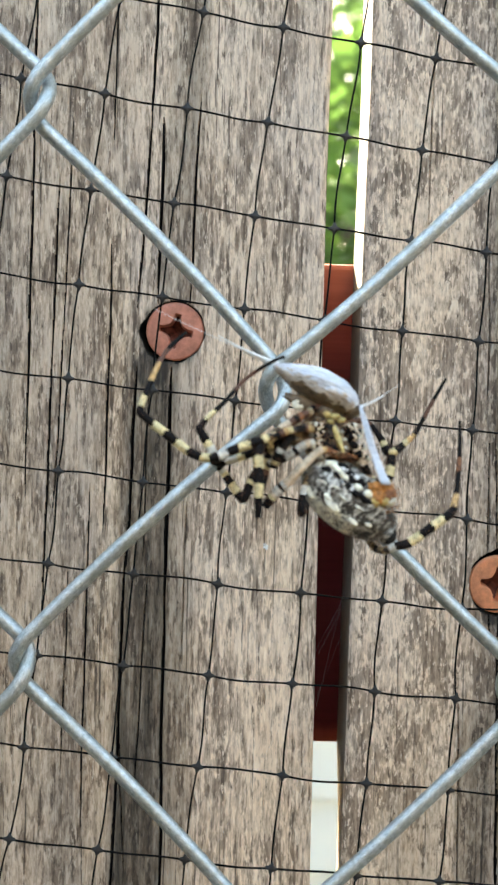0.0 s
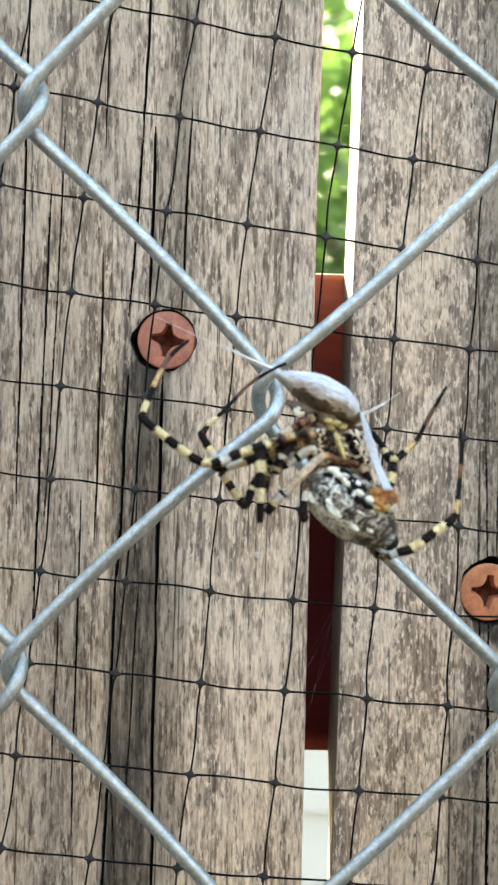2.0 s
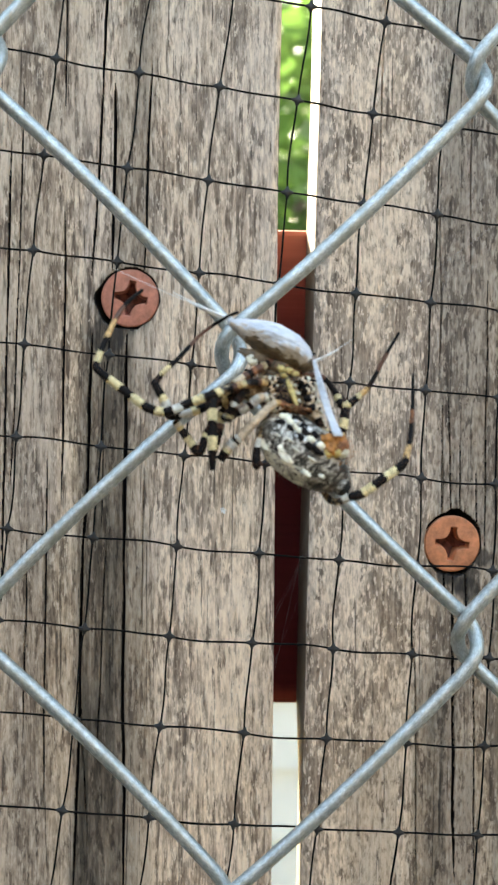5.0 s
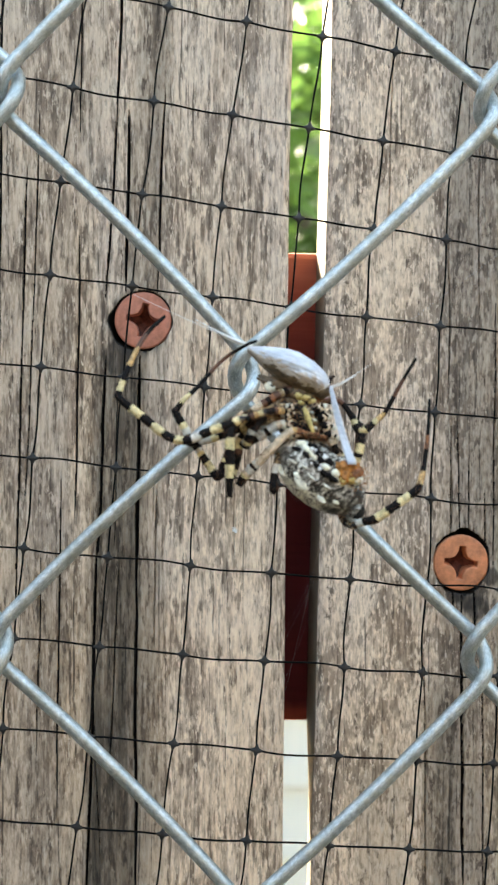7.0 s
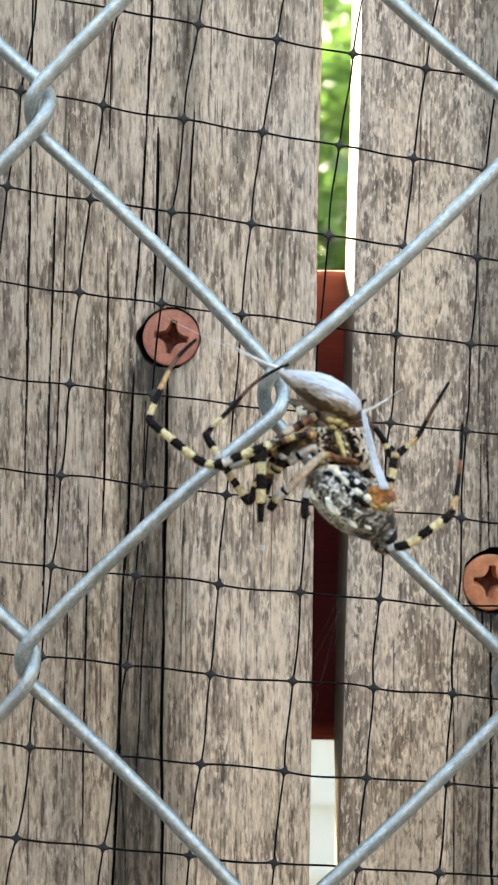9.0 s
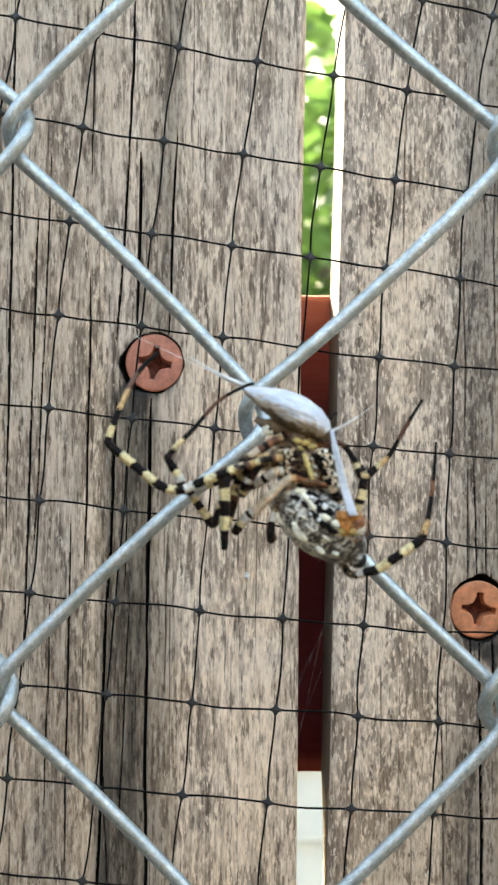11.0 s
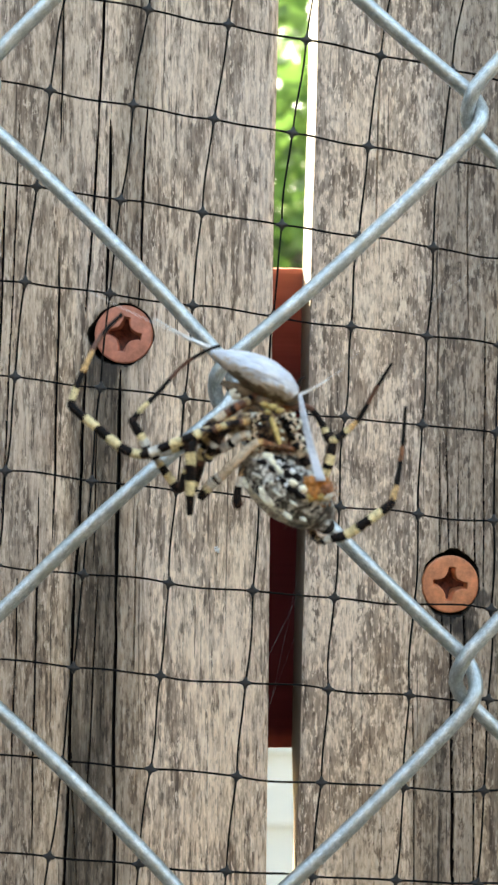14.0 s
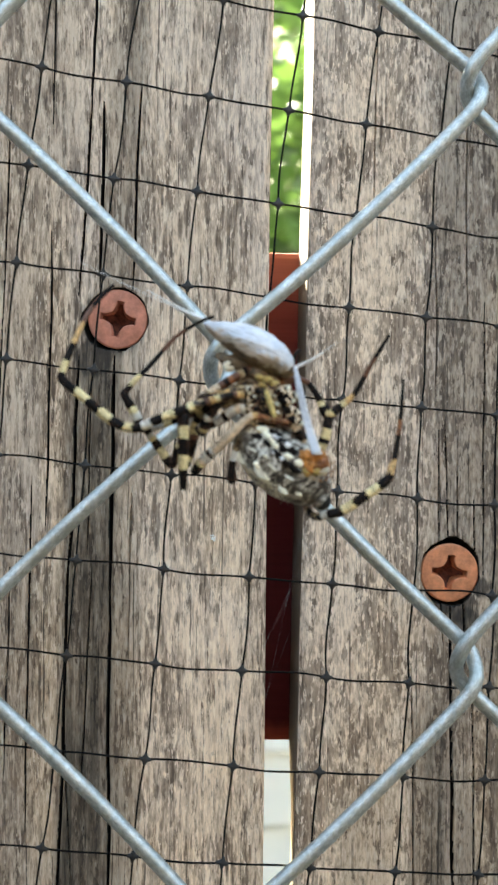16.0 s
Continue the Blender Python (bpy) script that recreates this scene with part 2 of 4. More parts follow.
def leaf_material():
    n = Nodes("leaf_green", 0.45)
    oi = n.node("ShaderNodeNewGeometry")
    n.color(n.ramp(oi.outputs["Random Per Island"], (0.0, (0.030, 0.065, 0.022)), (0.6, (0.055, 0.100, 0.032)), (1.0, (0.085, 0.135, 0.040))))
    n.b.inputs["Transmission Weight"].default_value = 0.0
    n.b.inputs["Subsurface Weight"].default_value = 0.0
    tr = n.node("ShaderNodeBsdfTranslucent", Color=(0.13, 0.25, 0.06, 1))
    mx = n.node("ShaderNodeMixShader", Fac=0.45)
    out = n.t.nodes["Material Output"]
    n.put(n.b.outputs[0], mx.inputs[1])
    n.put(tr.outputs[0], mx.inputs[2])
    n.put(mx.outputs[0], out.inputs[0])
    return n.mat


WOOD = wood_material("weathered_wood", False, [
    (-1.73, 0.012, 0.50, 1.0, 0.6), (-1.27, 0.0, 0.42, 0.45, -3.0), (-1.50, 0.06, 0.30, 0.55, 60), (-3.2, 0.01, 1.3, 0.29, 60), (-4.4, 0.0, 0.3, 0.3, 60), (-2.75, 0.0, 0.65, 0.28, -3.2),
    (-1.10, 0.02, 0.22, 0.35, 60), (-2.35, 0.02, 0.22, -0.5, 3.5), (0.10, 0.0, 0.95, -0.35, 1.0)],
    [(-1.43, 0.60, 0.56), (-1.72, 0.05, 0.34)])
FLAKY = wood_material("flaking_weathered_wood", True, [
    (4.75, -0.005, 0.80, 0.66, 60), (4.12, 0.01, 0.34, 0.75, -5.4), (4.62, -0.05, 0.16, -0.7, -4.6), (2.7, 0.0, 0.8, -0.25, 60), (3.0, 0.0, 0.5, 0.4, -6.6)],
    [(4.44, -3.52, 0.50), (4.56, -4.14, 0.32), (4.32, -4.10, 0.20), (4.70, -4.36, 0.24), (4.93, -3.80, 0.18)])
# sides darker than the board fronts: the gap's shade is in this colour
EDGE = plain("shaded_edge_wood", (0.20, 0.155, 0.115), 0.85, 0.0, 0.15, 700, 0.3)
# near-black shade of cracks and screw holes as colour; also the abdomen's tip
SHADE_TIP_BLACK = plain("crack_shade_and_tip_black", (0.010, 0.0085, 0.0075), 0.95, 0.0, 0.5, 900)
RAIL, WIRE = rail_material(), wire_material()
NET = plain("black_netting_plastic", (0.003, 0.003, 0.0035), 0.7)
KNOT = plain("netting_knot_plastic", (0.010, 0.0115, 0.014), 0.5)
SCREW = plain("coated_screw_steel", (0.47, 0.185, 0.13), 0.5, 0.1, 0.32, 420)
SCREW_WARM = plain("orange_coated_screw_steel", (0.58, 0.225, 0.115), 0.5, 0.1, 0.36, 380)
# rust colour darkened: the shade of the deep cross is put into it
RECESS = plain("shaded_rusty_recess", (0.12, 0.034, 0.022), 0.7, 0.1, 0.85, 900)
BLACK = plain("leg_black", (0.005, 0.004, 0.004), 0.55)
YELLOW = plain("leg_yellow", (0.66, 0.55, 0.30), 0.5, 0.0, 0.45, 1600)
PALE = plain("leg_pale_grey", (0.58, 0.57, 0.52), 0.5)
AMBER = plain("leg_amber", (0.52, 0.32, 0.13), 0.45, 0.0, 0.75, 1700)
BROWN = plain("leg_brown", (0.10, 0.035, 0.016), 0.4)
TAN = plain("leg_tan", (0.63, 0.50, 0.36), 0.5, 0.0, 0.35, 1300)
RUST = plain("rust_brown_hair", (0.235, 0.088, 0.034), 0.6, 0.0, 0.85, 1700)
ORANGE = plain("spinneret_orange", (0.42, 0.165, 0.038), 0.5, 0.0, 0.75, 1500)
STRIPE = plain("stripe_yellow", (0.62, 0.50, 0.20), 0.5, 0.0, 0.35, 1500)
CREAM = plain("cream_side", (0.72, 0.69, 0.58), 0.5, 0.0, 0.45, 1000)
IVORY = plain("belly_ivory", (0.84, 0.81, 0.66), 0.45, 0.0, 0.2, 1500)
HUSK = plain("prey_husk", (0.115, 0.080, 0.048), 0.5, 0.0, 0.8, 1100)
FLOSS = plain("white_silk_floss", (0.78, 0.80, 0.80), 0.5, 0.0, 0.1, 900)
SILK, THORAX, HIP = silk_material(), thorax_material("mottled_thorax", 1.0), thorax_material("mottled_leg_base", 0.9)
THIN = plain("thin_silk_over_husk", (0.43, 0.385, 0.335), 0.5, 0.0, 0.45, 700)
ABDOMEN, TAIL = abdomen_material("silver_mottled_abdomen", 1.0), abdomen_material("dark_mottled_abdomen", 0.52)
# white boards darkened to bluish grey, their shade put into the paint colour
WHITE = plain("shaded_white_paint", (0.225, 0.297, 0.345), 0.6, 0.0, 0.05, 12, 0.1)
# dark boards of the added walls, kept dim so they reflect little
BLOCK_BOARDS = plain("block_wall_boards", (0.10, 0.080, 0.062), 0.8, 0.0, 0.35, 30, 0.3)
BARK = plain("bark", (0.11, 0.085, 0.06), 0.9, 0.0, 0.4, 25, 0.6)
GRASS, LEAF = grass_material(), leaf_material()


# ---- building ----
def mesh_of(name, verts, faces, mats, index=None, smooth=True):
    me = bpy.data.meshes.new(name)
    me.from_pydata([tuple(v) for v in verts], [], faces)
    for m in mats if isinstance(mats, (list, tuple)) else [mats]:
        me.materials.append(m)
    if index is not None:
        me.polygons.foreach_set("material_index", index)
    if smooth:
        me.polygons.foreach_set("use_smooth", [True] * len(me.polygons))
    me.update()
    return me


def part(name, me, parent, label=""):
    ob = new(name, me)
    ob.parent = parent
    return tagged(ob, label)


def thing(name, where, label, category, group="", kind=""):
    ob = new(name)
    ob.location = where
    ob.empty_display_size = 0.01
    return tagged(ob, label, category, group, kind)


def tube(points, radii, sides=10, caps=True, flat=1.0):
    """Verts and faces of a round tube along points; flat squeezes it along y."""
    pts = [Vector(p) for p in points]
    verts, faces, side = [], [], None
    for n, p in enumerate(pts):
        way = (pts[min(n + 1, len(pts) - 1)] - pts[max(n - 1, 0)]).normalized()
        ref = Vector((0, 1, 0)) if side is None else side
        u = ref - way * ref.dot(way)
        if u.length < 1e-4:
            u = Vector((1, 0, 0)) - way * way.x
        u.normalize()
        side = u
        v = way.cross(u)
        r = radii[n] if hasattr(radii, "__len__") else radii
        for k in range(sides):
            a = 2 * math.pi * k / sides
            verts.append(p + u * (math.cos(a) * r * flat) + v * (math.sin(a) * r))
    for n in range(len(pts) - 1):
        for k in range(sides):
            a, b = n * sides + k, n * sides + (k + 1) % sides
            faces.append((a, b, b + sides, a + sides))
    if caps:
        faces.append(tuple(range(sides))[::-1])
        faces.append(tuple(range((len(pts) - 1) * sides, len(pts) * sides)))
    return verts, faces


def spline(points, steps=6):
    """Points of a Catmull-Rom curve through the given ones."""
    pts = [Vector(p) for p in points]
    ext = [2 * pts[0] - pts[1], *pts, 2 * pts[-1] - pts[-2]]
    out = []
    for n in range(1, len(ext) - 2):
        a, b, c, d = ext[n - 1 : n + 3]
        for k in range(steps):
            t = k / steps
            out.append(0.5 * (2 * b + (c - a) * t + (2 * a - 5 * b + 4 * c - d) * t * t + (3 * b - a - 3 * c + d) * t**3))
    out.append(pts[-1])
    return out


def rnd(lo, hi):
    return random.uniform(lo, hi)


# ---- ground and pavement ----
def ground():
    n = 40
    verts = [((i / n - 0.5) * 400, (j / n - 0.5) * 400, 0) for j in range(n + 1) for i in range(n + 1)]
    faces = [(j * (n + 1) + i, j * (n + 1) + i + 1, (j + 1) * (n + 1) + i + 1, (j + 1) * (n + 1) + i) for j in range(n) for i in range(n)]
    tagged(new("ground", mesh_of("ground", verts, faces, GRASS)), "dry patchy lawn reaching into the distance", "lawn", kind="structure")


def box(x0, x1, y0, y1, z0, z1, bevel=0.0):
    bm = bmesh.new()
    bmesh.ops.create_cube(bm, size=1.0)
    for v in bm.verts:
        v.co = Vector(((x0 + x1) / 2 + v.co.x * (x1 - x0), (y0 + y1) / 2 + v.co.y * (y1 - y0), (z0 + z1) / 2 + v.co.z * (z1 - z0)))
    if bevel:
        bmesh.ops.bevel(bm, geom=bm.edges[:], offset=bevel, segments=2, affect="EDGES", profile=0.6)
    return bm


def from_bm(name, bm, mat, smooth=False):
    me = bpy.data.meshes.new(name)
    bm.to_mesh(me)
    bm.free()
    me.materials.append(mat)
    if smooth:
        me.polygons.foreach_set("use_smooth", [True] * len(me.polygons))
    return me


def white_wall():
    """A low white wall of lapped boards, in its own shade."""
    root = thing("white_wall", (0.3, 1.75, 0), "low white-painted lap board wall behind the fence", "garden wall", kind="structure")
    for k in range(9):
        z = 0.02 + k * 0.115
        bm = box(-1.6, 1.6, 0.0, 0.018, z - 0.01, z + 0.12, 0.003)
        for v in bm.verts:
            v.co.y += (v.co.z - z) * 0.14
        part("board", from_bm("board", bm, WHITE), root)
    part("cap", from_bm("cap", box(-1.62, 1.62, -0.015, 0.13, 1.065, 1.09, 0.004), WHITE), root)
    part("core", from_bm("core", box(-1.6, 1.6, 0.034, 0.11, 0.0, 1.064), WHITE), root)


def light_block_wall(name, x0, x1, y0, y1, along_x, height=1.5):
    """Unseen dark board wall, added to cut low light beside and behind the camera."""
    root = thing(name, ((x0 + x1) / 2, (y0 + y1) / 2, 0), "unseen dark board wall added to block low side light", "wall", kind="structure")
    inv = Matrix.Translation(-root.location)
    a, b = (x0, x1) if along_x else (y0, y1)
    n = int((b - a) / 0.2)
    for k in range(n):
        p, q = a + (b - a) * k / n + 0.002, a + (b - a) * (k + 1) / n - 0.002
        bm = box(p, q, y0, y1, 0, height, 0.003) if along_x else box(x0, x1, p, q, 0, height, 0.003)
        part("board", from_bm("board", bm, BLOCK_BOARDS), root).matrix_parent_inverse = inv


# ---- wooden fence ----
PLANK_Y, PLANK_T = 4.413, 1.6
SCREW_A, SCREW_B = (-1.313, 0.716), (4.402, -3.557)


def crack_depth(x, z, cracks):
    d = 0.0
    for x0, z0, x1, z1, w, deep in cracks:
        if z1 <= z <= z0:
            t = (z0 - z) / (z0 - z1)
            xc = x0 + (x1 - x0) * t + 0.030 * noise.noise((x0 * 7, 0, z * 0.55)) + 0.008 * noise.noise((x0 * 3, 5, z * 2.3))
            ww = max(0.62 * w, 0.0145) * min(1.0, 4.0 * t + 0.25, 4.0 * (1 - t) + 0.25) * (1 + 0.25 * noise.noise((x0, 9, z * 1.1)))
            off = abs(x - xc) / ww
            if off < 1:
                d = max(d, deep * (1 - off * off))
    return d


def plank_mesh(left, right, seed, fine=None, cracks=(), screws=(), mat=None, back=lambda z: 0.0, top=66.0, bottom=-116.0):
    """A weathered board. left and right give its edges at a height; fine: the stretch of x with closely set columns."""
    zs = []
    z = top
    while z > bottom:
        zs.append(z)
        if not fine or z > 9.2 or z < -10.5:
            z -= 4.0 if not (fine and 9.2 < z < 13.2) else z - 9.2
        elif any(abs(z - c[1]) < 0.9 for c in screws):
            z -= 0.025
        else:
            z -= 0.10
    zs.append(bottom)
    us = np.linspace(0, 1, 25)
    l0, r0 = left(0), right(0)
    if fine:
        a, b = [(f - l0) / (r0 - l0) for f in fine]
        us = np.unique(np.concatenate([us, np.linspace(max(a, 0), min(b, 1), int((fine[1] - fine[0]) / 0.0085))]))
    verts, faces, deep = [], [], []
    nx = len(us)
    for z in zs:
        l, r = left(z), right(z)
        for u in us:
            x = l + (r - l) * u
            y, cut = PLANK_Y, 0.0
            near = min(x - l, r - x)
            if near < 0.15:
                y += 0.10 * (1 - near / 0.15) ** 2.2
            y += 0.022 * noise.noise((x * 2.2, seed, z * 0.2)) + 0.012 * noise.noise((x * 9, seed, z * 0.6))
            if fine and -10.6 <= z <= 9.3:
                y += 0.010 * noise.noise((x * 24, seed, z * 1.6))
                cut = crack_depth(x, z, cracks)
                y += cut
                for sx, sz in screws:
                    d = math.hypot(x - sx, z - sz)
                    lean = (x - sx) * (-0.8 if sx < 0 else 0.1) + (z - sz) * (-0.3 if sx < 0 else 0.2)
                    rim = (0.462 if sx < 0 else 0.452) + 0.085 * max(0.0, lean / 0.5) + (0.06 * abs(z - sz) / 0.5 if sx > 0 else 0.0) + 0.05 * noise.noise((x * 3, 3, z * 3)) + 0.02 * noise.noise((x * 9, 3, z * 4))
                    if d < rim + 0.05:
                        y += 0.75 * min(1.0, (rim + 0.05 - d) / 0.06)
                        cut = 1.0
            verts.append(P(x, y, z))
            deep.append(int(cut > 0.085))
    nf = len(verts)
    for z in zs:
        l, r = left(z), right(z)
        for u in us:
            verts.append(P(l + (r - l) * u + back(z) * (1 - u), PLANK_Y + PLANK_T, z))
    rows = len(zs)
    idx = []
    for j in range(rows - 1):
        for i in range(nx - 1):
            a = j * nx + i
            faces.append((a, a + nx, a + nx + 1, a + 1))
            # faces deep in a crack or hole get the near-black shade colour
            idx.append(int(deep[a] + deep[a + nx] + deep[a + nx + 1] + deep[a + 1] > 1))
            b = nf + a
            faces.append((b, b + 1, b + nx + 1, b + nx))
            idx.append(0)
    # the sawn sides have corners of their own, so that the arris stays sharp
    for column in (0, nx - 1):
        first = len(verts)
        for j in range(rows):
            verts += [verts[j * nx + column].copy(), verts[nf + j * nx + column].copy()]
        for j in range(rows - 1):
            a = first + 2 * j
            faces.append((a, a + 1, a + 3, a + 2) if column == 0 else (a, a + 2, a + 3, a + 1))
            idx.append(2)
    for i in range(nx - 1):
        faces.append((i, i + 1, nf + i + 1, nf + i))
        a = (rows - 1) * nx + i
        faces.append((a, nf + a, nf + a + 1, a + 1))
    return mesh_of("plank", verts, faces, [mat, SHADE_TIP_BLACK, EDGE], idx + [0] * (len(faces) - len(idx)))


def screw_mesh(turn, mat):
    """A flat countersunk head with a cross recess, facing -y."""
    R, nr, na = 0.503, 44, 112
    verts, faces, cut = [], [], []
    for i in range(nr + 1):
        r = R * i / nr
        for k in range(na):
            a = 2 * math.pi * k / na
            x, z = r * math.cos(a), r * math.sin(a)
            c, s = math.cos(turn), math.sin(turn)
            p, q = abs(c * x + s * z), abs(-s * x + c * z)
            lo, hi = min(p, q), max(p, q)
            width = 0.058 + 0.13 * max(0.0, 1 - hi / 0.24) ** 1.5
            inside = min((width - lo) / 0.022, (0.30 - hi) / 0.022)
            y = -0.02 * (1 - (r / R) ** 2) + 0.004 * noise.noise((x * 9, 1, z * 9))
            if inside > 0:
                y += min(1.0, inside) * (0.20 + 0.22 * max(0.0, 1 - hi / 0.28))
            if r > R * 0.96:
                y += 0.02
            verts.append(Vector((x, y, z)) * CM)
            cut.append(inside > 0.9)
    for dy, rr in ((0.10, R), (0.35, 0.2), (0.9, 0.2)):
        for k in range(na):
            a = 2 * math.pi * k / na
            verts.append(Vector((rr * math.cos(a), dy, rr * math.sin(a))) * CM)
    idx = []
    for i in range(nr + 3):
        for k in range(na):
            a, b = i * na + k, i * na + (k + 1) % na
            faces.append((a, b, b + na, a + na))
            idx.append(int(i < nr and cut[a] and cut[b + na]))
    return mesh_of("screw", verts, faces, [mat, RECESS], idx)


def wooden_fence():
    root = thing("wooden_fence", P(0, PLANK_Y, -116), "weathered grey-brown vertical board fence with a red-stained rail", "wooden fence")
    def add(name, me, label=""):
        ob = part(name, me, root, label)
        ob.matrix_parent_inverse = Matrix.Translation(-root.location)
        return ob
    edge_l = lambda z: 1.25 + 0.0009 * max(0.0, min(z, 12.0)) ** 2 + 0.015 * noise.noise((4, 4, z * 0.25))
    def edge_r(z):
        return 1.81 + 0.0126 * (min(max(z, -30), 30) + 7.0) + 0.02 * noise.noise((9, 2, z * 0.3))
    def worn_back(z):
        return -0.02 + 0.08 * min(1.0, max(0.0, (-6.7 - z) / 1.4)) * (z > -14)
    cracks_l = [
        (-1.70, 7.2, -1.77, 4.2, 0.036, 0.24), (-1.77, 4.5, -1.97, 1.1, 0.036, 0.22), (-1.56, 4.4, -1.63, 1.2, 0.046, 0.28), (-0.95, 4.8, -1.07, 1.2, 0.036, 0.18),
        (-1.36, 0.1, -1.42, -4.2, 0.056, 0.34), (-1.42, -3.6, -1.38, -9.9, 0.046, 0.26), (-1.96, 0.1, -2.09, -3.4, 0.044, 0.26), (-2.08, -2.8, -2.28, -9.9, 0.044, 0.26),
        (-3.78, 7.2, -3.86, -2.2, 0.036, 0.22), (-3.34, 3.4, -3.43, 0.2, 0.032, 0.16), (-3.42, 0.5, -3.54, -4.6, 0.034, 0.17), (-2.43, 2.3, -2.48, -2.8, 0.032, 0.17),
        (-3.13, 4.4, -3.24, 0.6, 0.024, 0.12), (-3.24, 0.8, -3.36, -2.6, 0.026, 0.12), (-2.38, 7.0, -2.43, 3.9, 0.026, 0.12), (-2.73, -2.0, -2.80, -8.2, 0.030, 0.14),
        (-1.74, -0.3, -1.80, -3.2, 0.022, 0.10), (-1.70, -3.4, -1.88, -7.5, 0.025, 0.10), (-4.4, 5.0, -4.5, -4.0, 0.03, 0.16), (-3.10, -3.4, -3.16, -7.0, 0.026, 0.10), (-2.2, -5.2, -2.0, -9.0, 0.022, 0.09), (-1.05, -2.2, -1.08, -5.0, 0.020, 0.08),
    ]
    cracks_r = [
        (4.42, -4.1, 4.52, -9.6, 0.045, 0.28), (4.62, -2.9, 4.70, 0.5 - 4, 0.03, 0.16), (4.30, -0.9, 4.36, -3.0, 0.024, 0.14),
        (4.95, 1.2, 4.98, -3.6, 0.024, 0.13), (3.75, -5.2, 3.86, -9.8, 0.018, 0.09), (4.78, -4.4, 4.9, -9.9, 0.02, 0.12), (3.1, 6.5, 3.0, 2.0, 0.014, 0.06), (4.20, -1.0, 4.22, -3.2, 0.018, 0.10), (4.50, -1.6, 4.52, -3.1, 0.022, 0.12), (4.80, -2.2, 4.84, -3.4, 0.02, 0.12), (4.62, -3.9, 4.66, -5.2, 0.03, 0.16), (4.25, -4.0, 4.30, -4.8, 0.022, 0.12), (4.10, 2.6, 4.14, -0.6, 0.015, 0.07), (4.62, 5.0, 4.66, 0.8, 0.018, 0.08),
    ]
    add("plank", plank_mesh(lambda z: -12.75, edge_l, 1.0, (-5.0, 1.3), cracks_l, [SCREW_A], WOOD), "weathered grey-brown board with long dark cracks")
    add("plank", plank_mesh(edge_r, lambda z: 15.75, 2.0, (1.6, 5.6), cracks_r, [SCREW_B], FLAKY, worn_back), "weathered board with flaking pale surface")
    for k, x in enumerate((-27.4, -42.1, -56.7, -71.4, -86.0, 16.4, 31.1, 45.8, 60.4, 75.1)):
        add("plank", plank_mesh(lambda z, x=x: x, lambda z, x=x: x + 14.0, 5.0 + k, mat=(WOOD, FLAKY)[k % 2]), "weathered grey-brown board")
    for zc in (-2.342, 50.0, -95.0):
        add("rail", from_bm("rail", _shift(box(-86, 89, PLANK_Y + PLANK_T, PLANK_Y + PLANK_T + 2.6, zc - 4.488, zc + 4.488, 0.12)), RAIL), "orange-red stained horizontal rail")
    for (sx, sz), turn, mat, words in ((SCREW_A, -0.16, SCREW, "salmon-pink coated cross-head screw"), (SCREW_B, -0.10, SCREW_WARM, "orange-brown coated cross-head screw")):
        s = add("screw", screw_mesh(turn, mat), words)
        s.location = P(sx, PLANK_Y + 0.02, sz)
    return root


def _shift(bm):
    for v in bm.verts:
        v.co = P(*v.co)
    return bm


# ---- chain-link fence ----
# small departures of single bends from the even mesh: (column, side, count from the top) to (x, z)
BENT = {
    (0, 0, 0): (0.03, -0.17), (0, 0, 1): (-0.04, -0.07), (0, 1, -1): (0.09, -0.09), (0, 1, 0): (0.04, -0.06), (0, 1, 1): (-0.07, -0.03),
    (1, 0, -1): (-0.115, -0.18), (1, 0, 0): (0.0, 0.145), (1, 0, 1): (-0.01, 0.01), (1, 1, -1): (0.08, 0.16), (1, 1, 0): (0.09, 0.10),
    (-1, 1, -1): (0.05, 0.16), (-1, 1, 0): (-0.09, 0.16), (2, 0, 0): (0.12, 0.0), (2, 0, 1): (0.05, -0.02),
}


def wire_points(k, rows):
    """The centre line of one zigzag wire of column k, from top to bottom."""
    odd = k % 2
    def bend(side, n):
        x = -3.023 + 3.322 * (k + side) + (0.120 if side else -0.112)
        z = 3.601 - (4.095 if odd else 0.0) - 7.802 * n - 3.901 * side
        dx, dz = BENT.get((k, side, n), (0.0, 0.05 if odd else -0.05))
        return x + dx, z + dz - 0.026 * (x - 0.34)
    steps, r = (40 if -2 < k < 4 else 12), 0.105
    m = 1 / (1 - r)
    bow = -0.11 if odd else 0.115
    out = []
    for n in range(-rows, rows):
        for half in range(2):
            (xa, za), (xb, zb) = (bend(0, n), bend(1, n)) if half == 0 else (bend(1, n), bend(0, n + 1))
            for s in range(steps):
                u = s / steps
                f = m * u * u / (2 * r) if u < r else 1 - m * (1 - u) ** 2 / (2 * r) if u > 1 - r else m * (u - r / 2)
                x, z = xa + (xb - xa) * f, za + (zb - za) * u + bow * 4 * f * (1 - f)
                y = 0.125 * math.sin(min(1.0, min(u, 1 - u) / 0.062) * math.pi / 2) * (1 - 2 * half)
                out.append(P(x, y + 0.02 * noise.noise((x * 0.2, k, z * 0.2)), z))
    return out


